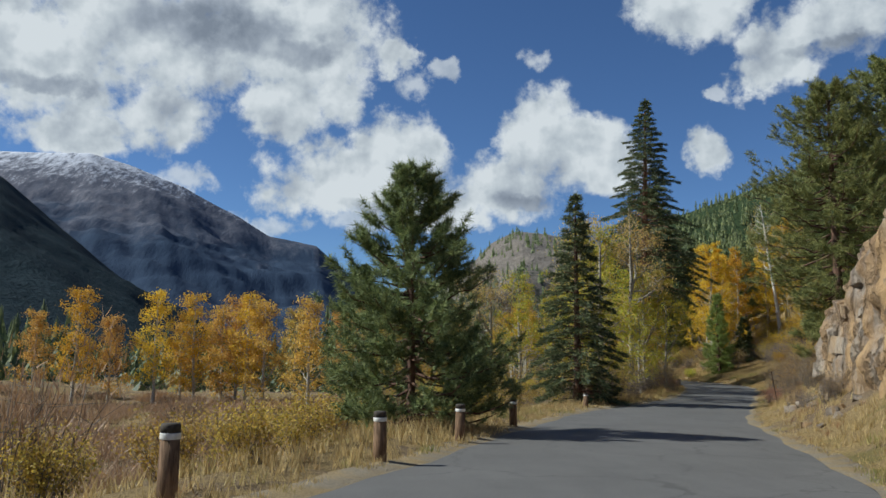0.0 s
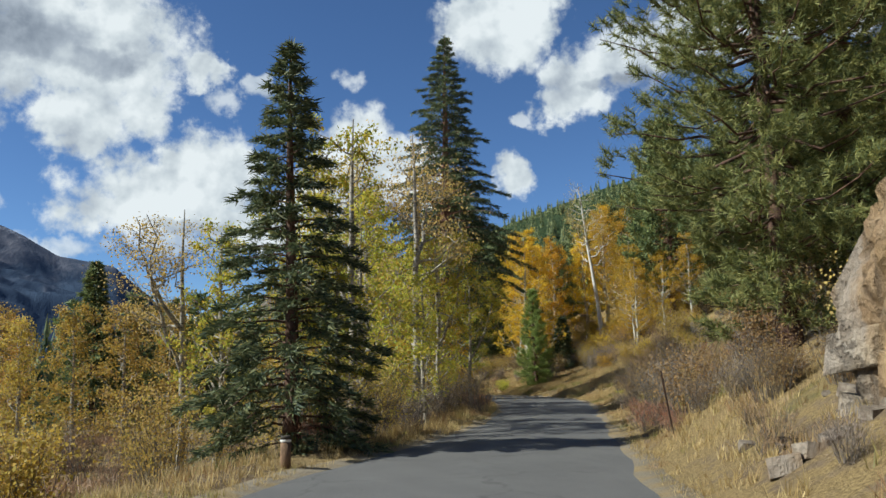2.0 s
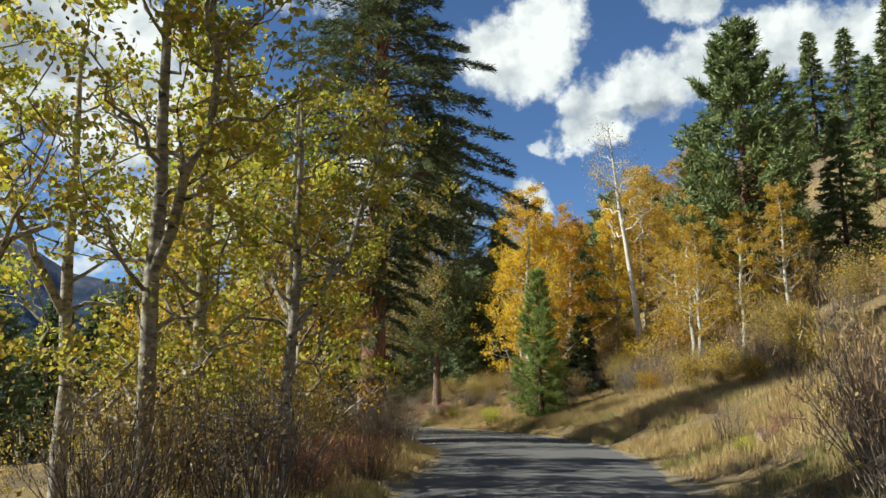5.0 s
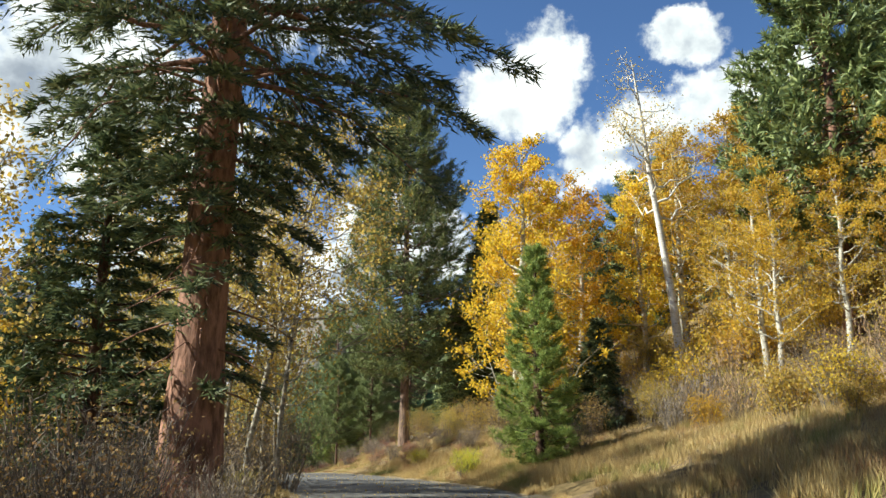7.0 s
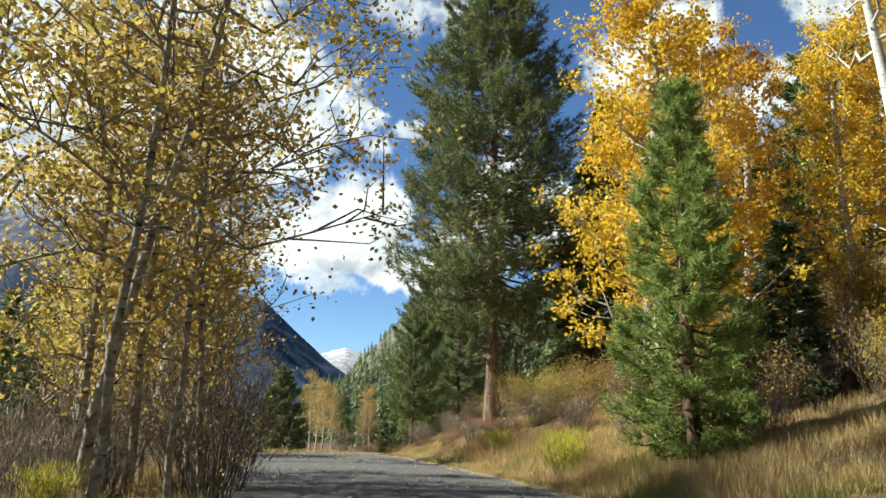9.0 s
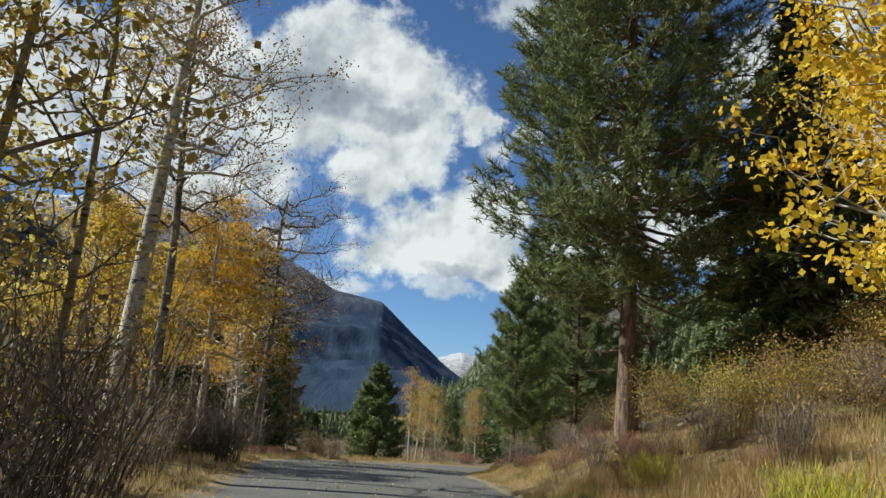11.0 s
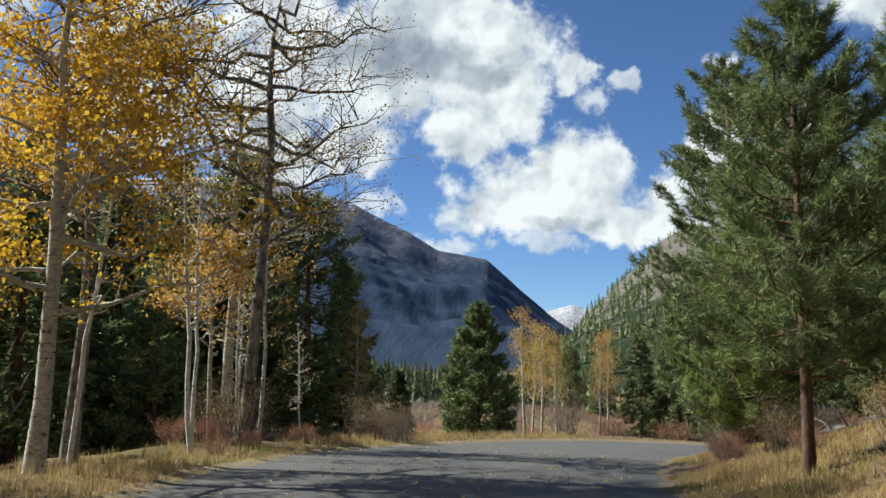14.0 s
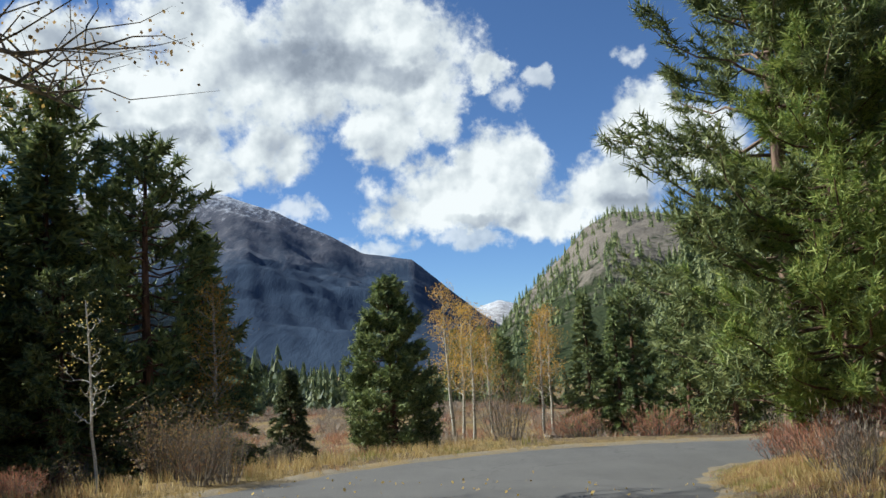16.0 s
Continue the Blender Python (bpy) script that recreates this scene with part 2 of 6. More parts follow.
def bark(name, dark, light, scale, stretch, bump, marks=None):
    def build(n, place):
        at = n.vec("MULTIPLY", place, stretch)
        a = n.noise(at, scale, 5.0, 0.65)
        b = n.noise(place, scale * 0.15, 2.0)
        c = n.mix(n.step(n.math("ADD", n.math("MULTIPLY", a, 0.75), n.math("MULTIPLY", b, 0.25)), 0.36, 0.62), dark, light)
        if marks:
            scar = n.step(n.noise(n.vec("MULTIPLY", place, (1.0, 1.0, 3.2)), 2.6, 4.0, 0.7), 0.56, 0.66)
            c = n.mix(scar, c, marks)
        return c, a
    return material(name, build, rough=0.9, bump=bump, spec=0.15)


BARK_ASPEN = bark("aspen_bark", (0.30, 0.28, 0.23), (0.56, 0.53, 0.45), 7.0, (1, 1, 2.2), 0.01, (0.07, 0.06, 0.05))
# aspen bark once more, with the dimness of backlit trunks in its colours
BARK_SHADY = bark("shade_toned_aspen_bark", (0.17, 0.15, 0.12), (0.43, 0.395, 0.325), 7.0, (1, 1, 1.4), 0.012, (0.06, 0.05, 0.04))
BARK_WHITE = bark("bleached_bark", (0.50, 0.47, 0.41), (0.72, 0.70, 0.65), 6.0, (1, 1, 2.0), 0.01, (0.22, 0.19, 0.16))
BARK_OLD = bark("dark_aspen_bark", (0.08, 0.067, 0.056), (0.29, 0.255, 0.21), 6.0, (1, 1, 0.5), 0.03, (0.04, 0.033, 0.028))
BARK_PINE = bark("red_pine_bark", (0.075, 0.042, 0.030), (0.25, 0.14, 0.095), 7.0, (1, 1, 0.25), 0.05)
BARK_RED = bark("flaking_red_bark", (0.12, 0.066, 0.046), (0.37, 0.205, 0.145), 6.0, (1, 1, 0.3), 0.06)
BARK_OLDPINE = bark("grey_pine_bark", (0.09, 0.062, 0.048), (0.29, 0.20, 0.15), 7.0, (1, 1, 0.25), 0.05)
BARK_SPRUCE = bark("spruce_bark", (0.055, 0.036, 0.028), (0.17, 0.10, 0.07), 9.0, (1, 1, 0.4), 0.03)
TWIG = bark("grey_twig_bark", (0.10, 0.085, 0.07), (0.25, 0.215, 0.18), 9.0, (1, 1, 0.6), 0.005)


def ground_look(n, place):
    p = world_place(n)
    a = n.noise(p, 0.22, 3.0)
    b = n.noise(p, 2.6, 5.0, 0.6)
    c = n.noise(p, 19.0, 4.0, 0.65)
    straw = n.ramp(c, (0.3, (0.15, 0.103, 0.052)), (0.55, (0.30, 0.22, 0.10)), (0.75, (0.40, 0.30, 0.15)))
    earth = n.ramp(c, (0.3, (0.11, 0.080, 0.052)), (0.7, (0.27, 0.20, 0.125)))
    moss = n.ramp(c, (0.3, (0.09, 0.09, 0.03)), (0.7, (0.22, 0.19, 0.06)))
    col = n.mix(n.step(n.math("ADD", a, n.math("MULTIPLY", n.math("SUBTRACT", b, 0.5), 0.6)), 0.46, 0.6), straw, earth)
    col = n.mix(n.math("MULTIPLY", n.step(n.noise(p, 0.35, 3.0), 0.58, 0.7), 0.7), col, moss)
    return col, n.math("ADD", n.math("MULTIPLY", b, 0.6), c)


GROUND = material("dry_meadow_earth", ground_look, rough=0.95, bump=0.10, spec=0.1)


def asphalt_look(n, place):
    p = world_place(n)
    grit = n.noise(p, 90.0, 3.0, 0.7)
    patch = n.noise(p, 0.5, 4.0, 0.6)
    streak = n.noise(n.vec("MULTIPLY", p, (1.0, 0.25, 1.0)), 1.6, 3.0)
    c = n.ramp(n.math("ADD", n.math("MULTIPLY", patch, 0.6), n.math("MULTIPLY", streak, 0.4)), (0.3, (0.082, 0.080, 0.076)), (0.7, (0.128, 0.124, 0.117)))
    c = n.mix(n.math("MULTIPLY", n.step(grit, 0.42, 0.7), 0.5), c, (0.19, 0.183, 0.168))
    crack = n.add("ShaderNodeTexVoronoi", n.vec("ADD", p, n.vec("MULTIPLY", n.noise(p, 1.2, 4.0, color=True), (1.4, 1.4, 0.0))), feature="DISTANCE_TO_EDGE")
    crack.inputs["Scale"].default_value = 0.32
    line = n.step(crack.outputs["Distance"], 0.0, 0.012)
    c = n.mix(line, (0.082, 0.079, 0.074), c)
    return c, n.math("ADD", n.math("MULTIPLY", grit, 0.5), n.math("MULTIPLY", line, 0.6))


ASPHALT = material("weathered_asphalt", asphalt_look, rough=0.85, bump=0.006, spec=0.3)


def gravel_look(n, place):
    p = world_place(n)
    a = n.noise(p, 24.0, 5.0, 0.7)
    b = n.noise(p, 1.5, 3.0)
    return n.mix(n.step(b, 0.4, 0.65), n.ramp(a, (0.3, (0.15, 0.125, 0.09)), (0.7, (0.29, 0.25, 0.185))), n.ramp(a, (0.3, (0.17, 0.125, 0.065)), (0.7, (0.34, 0.26, 0.14)))), a


SHOULDER = material("gravel_shoulder", gravel_look, rough=0.95, bump=0.03, spec=0.1)


def rock_look(n, place):
    p = world_place(n)
    whole = n.add("ShaderNodeObjectInfo").outputs["Random"]
    a = n.noise(p, 0.9, 5.0, 0.65)
    b = n.noise(p, 5.0, 6.0, 0.7)
    d = n.noise(n.vec("MULTIPLY", p, (1.0, 1.0, 0.35)), 16.0, 5.0, 0.7)
    mixed = n.math("ADD", n.math("ADD", n.math("MULTIPLY", a, 0.5), n.math("MULTIPLY", b, 0.35)), n.math("MULTIPLY", n.math("SUBTRACT", whole, 0.5), 0.18))
    c = n.ramp(mixed, (0.30, (0.30, 0.19, 0.10)), (0.42, (0.46, 0.32, 0.18)), (0.52, (0.56, 0.43, 0.27)), (0.66, (0.62, 0.53, 0.38)))
    c = n.mix(n.math("MULTIPLY", n.step(d, 0.40, 0.58), 0.35), n.mix(0.5, c, (0.16, 0.11, 0.07)), c)
    stain = n.noise(n.vec("MULTIPLY", p, (1.0, 1.0, 0.3)), 0.9, 4.0, 0.6)
    c = n.mix(n.math("MULTIPLY", n.step(stain, 0.5, 0.62), 0.6), c, (0.36, 0.33, 0.29))
    c = n.mix(n.math("MULTIPLY", n.step(stain, 0.48, 0.36), 0.5), c, (0.60, 0.40, 0.19))
    lichen = n.step(n.noise(p, 2.4, 5.0, 0.7), 0.58, 0.68)
    bent_p = n.vec("MULTIPLY", p, (1.0, 1.0, 0.45))
    joints = n.tree.nodes.new("ShaderNodeTexVoronoi")
    joints.feature = "DISTANCE_TO_EDGE"
    joints.inputs["Scale"].default_value = 0.9
    n.feed(joints.inputs["Vector"], n.vec("ADD", bent_p, n.vec("MULTIPLY", b, (0.5, 0.5, 0.5))))
    face = n.step(joints.outputs["Distance"], 0.0, 0.07)
    c = n.mix(n.math("MULTIPLY", n.math("SUBTRACT", 1.0, face), 0.4), c, (0.12, 0.085, 0.055))
    return n.mix(n.math("MULTIPLY", lichen, 0.55), c, (0.23, 0.20, 0.165)), n.math("ADD", n.math("ADD", b, a), n.math("ADD", n.math("MULTIPLY", d, 0.6), n.math("MULTIPLY", face, 0.7)))


ROCK = material("fractured_tan_granite", rock_look, rough=0.9, bump=0.12, spec=0.2)


def grey_rock_look(n, place):
    p = world_place(n)
    b = n.noise(p, 5.0, 6.0, 0.7)
    c = n.ramp(b, (0.3, (0.07, 0.055, 0.042)), (0.5, (0.17, 0.138, 0.105)), (0.7, (0.34, 0.29, 0.225)))
    return c, b


GREY_ROCK = material("grey_lichen_stone", grey_rock_look, rough=0.9, bump=0.04, spec=0.2)


def mountain_look(scale, forest, rocks, snow_from, snow_full, bare):
    def build(n, place):
        p = world_place(n)
        h = n.add("ShaderNodeSeparateXYZ", p).outputs[2]
        a = n.noise(p, 1.2 / scale, 6.0, 0.65)
        b = n.noise(p, 9.0 / scale, 6.0, 0.7)
        c = n.noise(p, 40.0 / scale, 4.0, 0.7)
        woods = n.ramp(n.math("ADD", n.math("MULTIPLY", b, 0.4), n.math("MULTIPLY", c, 0.6)), (0.35, forest[0]), (0.65, forest[1]))
        stone = n.ramp(n.math("ADD", n.math("MULTIPLY", b, 0.5), n.math("MULTIPLY", c, 0.5)), (0.35, rocks[0]), (0.65, rocks[1]))
        open_ = n.step(n.math("ADD", n.math("ADD", n.math("MULTIPLY", a, 1.0), n.math("MULTIPLY", b, 0.6)), n.math("MULTIPLY", h, bare)), 0.86, 1.05)
        col = n.mix(open_, woods, stone)
        fleck = n.math("ADD", n.math("MULTIPLY", n.math("SUBTRACT", b, 0.5), (snow_full - snow_from) * 2.2), n.math("MULTIPLY", n.math("SUBTRACT", c, 0.5), (snow_full - snow_from) * 2.0))
        white = n.step(n.math("ADD", h, fleck), snow_from, snow_full)
        return n.mix(white, col, (0.78, 0.80, 0.84)), n.math("ADD", b, n.math("MULTIPLY", c, 0.4))
    return build


def high_mountain_look(n, place):
    p = world_place(n)
    h = n.add("ShaderNodeSeparateXYZ", p).outputs[2]
    run = n.vec("MULTIPLY", p, (1.0, 0.2, 0.3))
    gully = n.noise(run, 0.011, 6.0, 0.62, 0.6)
    fine = n.noise(run, 0.07, 5.0, 0.7)
    grain = n.noise(p, 0.25, 4.0, 0.7)
    # the blue of distance haze is mixed into the forest and scree colours
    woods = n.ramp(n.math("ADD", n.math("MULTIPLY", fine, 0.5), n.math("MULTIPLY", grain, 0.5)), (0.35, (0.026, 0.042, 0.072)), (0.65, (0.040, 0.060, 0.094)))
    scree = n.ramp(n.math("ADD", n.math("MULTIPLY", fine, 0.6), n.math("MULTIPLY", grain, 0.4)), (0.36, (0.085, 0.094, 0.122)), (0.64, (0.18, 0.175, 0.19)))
    line = n.math("ADD", h, n.math("ADD", n.math("MULTIPLY", n.math("SUBTRACT", gully, 0.5), 520.0), n.math("MULTIPLY", n.math("SUBTRACT", fine, 0.5), 160.0)))
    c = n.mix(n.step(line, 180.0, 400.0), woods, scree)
    snow = n.math("ADD", h, n.math("ADD", n.math("MULTIPLY", n.math("SUBTRACT", fine, 0.5), 480.0), n.math("MULTIPLY", n.math("SUBTRACT", grain, 0.5), 260.0)))
    return n.mix(n.math("MULTIPLY", n.step(snow, 385.0, 530.0), 0.85), c, (0.66, 0.68, 0.72)), n.math("ADD", gully, n.math("MULTIPLY", fine, 0.3))


MOUNTAIN = material("hazed_forested_mountainside", high_mountain_look, rough=0.95, bump=6.0, spec=0.05)
# near slope: cloud shade and haze blue are put into its dark colours
NEARHILL = material("painted_shade_forest_slope", mountain_look(90.0, ((0.014, 0.026, 0.034), (0.028, 0.044, 0.050)), ((0.030, 0.042, 0.048), (0.045, 0.058, 0.062)), 2000.0, 3000.0, 0.0), rough=0.95, bump=5.0, spec=0.05)
SNOWPEAK = material("snowy_peak", mountain_look(260.0, ((0.05, 0.06, 0.06), (0.10, 0.10, 0.10)), ((0.22, 0.21, 0.21), (0.40, 0.38, 0.37)), 110.0, 420.0, 0.003), rough=0.9, bump=16.0, spec=0.1)
CRAG = material("rocky_forested_hill", mountain_look(60.0, ((0.028, 0.042, 0.022), (0.07, 0.085, 0.04)), ((0.14, 0.125, 0.105), (0.29, 0.255, 0.215)), 2000.0, 3000.0, 0.0055), rough=0.95, bump=4.0, spec=0.05)


GREENHILL = material("green_forest_slope", mountain_look(60.0, ((0.028, 0.046, 0.022), (0.06, 0.085, 0.036)), ((0.05, 0.07, 0.03), (0.12, 0.13, 0.06)), 2000.0, 3000.0, 0.0), rough=0.95, bump=4.0, spec=0.05)


def wood_look(n, place):
    at = n.vec("MULTIPLY", place, (1.0, 1.0, 0.12))
    a = n.noise(at, 28.0, 5.0, 0.65)
    b = n.noise(place, 3.0, 3.0)
    return n.mix(n.step(n.math("ADD", n.math("MULTIPLY", a, 0.7), n.math("MULTIPLY", b, 0.3)), 0.38, 0.62), (0.10, 0.062, 0.035), (0.27, 0.17, 0.10)), a


WOOD = material("weathered_round_timber", wood_look, rough=0.85, bump=0.01, spec=0.2)
WOOD_TOP = material("dark_creosoted_wood", lambda n, p: n.ramp(n.noise(p, 18.0, 4.0), (0.3, (0.03, 0.026, 0.02)), (0.7, (0.09, 0.075, 0.058))), rough=0.9)
BAND = material("white_reflective_tape", lambda n, p: n.ramp(n.noise(p, 22.0, 4.0), (0.3, (0.58, 0.56, 0.50)), (0.7, (0.78, 0.77, 0.72))), rough=0.45)
STEEL = material("rusty_steel", lambda n, p: n.ramp(n.noise(p, 14.0, 4.0), (0.35, (0.035, 0.03, 0.026)), (0.7, (0.12, 0.06, 0.035))), rough=0.8)


# ---------------------------------------------------------------- lie of the land
# centre of the road: x, y, z, half width
ROAD = np.array([
    (-33.0, -62.0, 3.2, 3.3), (-10.6, -23.0, 0.9, 3.3), (-1.4, -0.4, -0.12, 3.3), (5.2, 13.0, -0.68, 3.4),
    (12.0, 27.5, -1.36, 3.3), (20.1, 39.6, -1.66, 2.4), (25.3, 48.2, -1.82, 2.3), (29.9, 56.7, -1.98, 2.6),
    (33.3, 64.4, -2.18, 2.9), (36.1, 74.4, -2.45, 3.5), (37.8, 83.6, -2.72, 3.7), (37.6, 94.2, -2.95, 3.6),
    (37.0, 103.8, -3.25, 3.8), (36.4, 112.6, -3.7, 4.4), (36.6, 119.7, -4.15, 5.0), (37.7, 125.8, -4.55, 5.1),
    (40.0, 132.0, -5.0, 4.4), (43.6, 135.5, -5.2, 3.1), (48.4, 137.1, -5.4, 2.1), (57.2, 138.2, -5.7, 2.0),
    (70.4, 140.8, -6.2, 2.0), (95.0, 150.0, -7.0, 2.0)])


def smooth_road(rows, n=260):
    """A smooth run of the road's centre, evenly stepped."""
    p = np.vstack([2 * rows[0] - rows[1], rows, 2 * rows[-1] - rows[-2]])
    out = []
    for i in range(1, len(p) - 2):
        t = np.linspace(0, 1, n // (len(p) - 3) + 1)[:-1, None]
        a, b, c, d = p[i - 1], p[i], p[i + 1], p[i + 2]
        out.append(0.5 * (2 * b + (c - a) * t + (2 * a - 5 * b + 4 * c - d) * t ** 2 + (3 * b - a - 3 * c + d) * t ** 3))
    return np.vstack(out + [rows[-1:]])


LINE = smooth_road(ROAD)
STEP = LINE[1:, :2] - LINE[:-1, :2]


def beside(x, y):
    """Signed distance from the road's centre (right is positive), the road's height and half width there, and the run along it."""
    x, y = np.atleast_1d(np.asarray(x, float)), np.atleast_1d(np.asarray(y, float))
    if x.size < 400:
        a, s = LINE[:-1], STEP
        u = np.clip(((x[:, None] - a[None, :, 0]) * s[None, :, 0] + (y[:, None] - a[None, :, 1]) * s[None, :, 1]) / (s * s).sum(1)[None], 0, 1)
        ex, ey = x[:, None] - a[None, :, 0] - u * s[None, :, 0], y[:, None] - a[None, :, 1] - u * s[None, :, 1]
        i, n = np.hypot(ex, ey).argmin(1), np.arange(x.size)
        u, ex, ey, s = u[n, i], ex[n, i], ey[n, i], s[i]
        return (np.sign(ex * s[:, 1] - ey * s[:, 0]) * np.hypot(ex, ey), LINE[i, 2] + u * (LINE[i + 1, 2] - LINE[i, 2]),
                LINE[i, 3] + u * (LINE[i + 1, 3] - LINE[i, 3]), i + u)
    best = np.full(x.shape, 1e9)
    d, z, w, run = np.zeros(x.shape), np.zeros(x.shape), np.zeros(x.shape), np.zeros(x.shape)
    for i in range(len(STEP)):
        a, s = LINE[i], STEP[i]
        u = np.clip(((x - a[0]) * s[0] + (y - a[1]) * s[1]) / (s @ s), 0, 1)
        ex, ey = x - a[0] - u * s[0], y - a[1] - u * s[1]
        r = np.hypot(ex, ey)
        m = r < best
        best[m] = r[m]
        side = np.sign(ex * s[1] - ey * s[0])
        d[m] = (side * r)[m]
        z[m] = (a[2] + u * (LINE[i + 1, 2] - a[2]))[m]
        w[m] = (a[3] + u * (LINE[i + 1, 3] - a[3]))[m]
        run[m] = (i + u)[m]
    return d, z, w, run


def waves(x, y, size, seed=0.0):
    """Cheap smooth unevenness between -1 and 1."""
    u, v = x / size + seed, y / size - 1.7 * seed
    return (np.sin(u + 1.3 * np.sin(v * 0.7)) * np.cos(v + 1.1 * np.sin(u * 0.6)) + 0.5 * np.sin(2.3 * u - 1.1 * v + 1.0) * np.cos(1.9 * v + 0.8 * u)) / 1.5


def ground(x, y):
    """Height of the ground."""
    d, z, w, run = beside(x, y)
    x, y = np.atleast_1d(np.asarray(x, float)), np.atleast_1d(np.asarray(y, float))
    e = np.abs(d) - w
    # uphill bank on the right of the way, then the wooded hillside
    steep = np.interp(y, [-40, 10, 22, 32, 40, 60, 85, 100, 110, 120, 130, 160], [0.3, 0.5, 0.62, 0.62, 0.48, 0.42, 0.36, 0.42, 0.38, 0.3, 0.2, 0.12])
    up = steep * np.clip(e - 0.7, 0, 14) + np.clip(steep + 0.14, 0.2, 0.62) * np.clip(e - 14.7, 0, 75) + 0.3 * np.clip(e - 90, 0, 200)
    # the bank of the second stretch is hollow, and a wooded shoulder of the hill stands above it
    hollow = np.interp(y, [52, 60, 92, 99], [0.0, 1.0, 1.0, 0.0])
    up -= hollow * steep * 0.25 * (np.clip(e - 0.7, 0, 9) - 1.8 * np.clip(e - 9.7, 0, 5))
    up += np.interp(y, [45, 75, 112, 150], [0.0, 1.0, 1.0, 0.0]) * 0.42 * np.clip(e - 26, 0, 90)
    up = up * np.interp(y, [150, 215], [1.0, 0.12])
    # downhill on the left, to the meadow floor
    fall = np.interp(y, [-40, 30, 60, 90, 160], [0.24, 0.24, 0.16, 0.13, 0.16])
    deep = np.interp(y, [-40, 40, 80, 140], [2.6, 2.4, 2.0, 2.6])
    down = -np.minimum(fall * np.clip(e - np.interp(y, [90, 102, 130, 142], [1.6, 3.6, 3.6, 1.6]), 0, None), deep)
    far = np.interp(y, [-100, 130, 164, 176, 230, 600], [0, 0, -0.8, -1.2, -2.2, -7.0])
    verge = 0.1 * np.clip(e, 0, 1.2)
    rough = np.clip(e - 0.4, 0, 3) / 3 * (0.13 * waves(x, y, 1.7) + 0.22 * waves(x, y, 5.3, 3.0)) + np.clip(e - 20, 0, 60) / 60 * 1.6 * waves(x, y, 23.0, 5.0)
    inside = np.where(e < 0, -0.16, 0.0)
    out = z + verge + np.where(d > 0, up, down) + rough + inside
    # beyond the bend the valley floor falls away
    return out + np.where(d <= 0, far * np.clip(e / 12, 0, 1), 0)


# ---------------------------------------------------------------- building blocks
rng = np.random.default_rng(7)


def fast_mesh(name, verts, faces, mat, smooth=False):
    """A mesh from arrays; faces: list of index arrays with three or four columns."""
    me = bpy.data.meshes.new(name)
    verts = np.asarray(verts, np.float32)
    me.vertices.add(len(verts))
    me.vertices.foreach_set("co", verts.ravel())
    faces = [np.asarray(f, np.int32) for f in faces if len(f)]
    sizes = np.concatenate([np.full(len(f), f.shape[1], np.int32) for f in faces])
    flat = np.concatenate([f.ravel() for f in faces])
    me.loops.add(len(flat))
    me.loops.foreach_set("vertex_index", flat)
    me.polygons.add(len(sizes))
    me.polygons.foreach_set("loop_start", np.concatenate([[0], np.cumsum(sizes)[:-1]]).astype(np.int32))
    me.polygons.foreach_set("loop_total", sizes)
    if smooth:
        me.polygons.foreach_set("use_smooth", np.ones(len(sizes), bool))
    me.update(calc_edges=True)
    me.materials.append(mat)
    return me


def part(name, me, parent, label=""):
    ob = new(name, me)
    ob.parent = parent
    return tagged(ob, label)


def bm_mesh(name, bm, mat, smooth=False):
    me = bpy.data.meshes.new(name)
    bm.to_mesh(me)
    bm.free()
    me.materials.append(mat)
    if smooth:
        for p in me.polygons:
            p.use_smooth = True
    return me


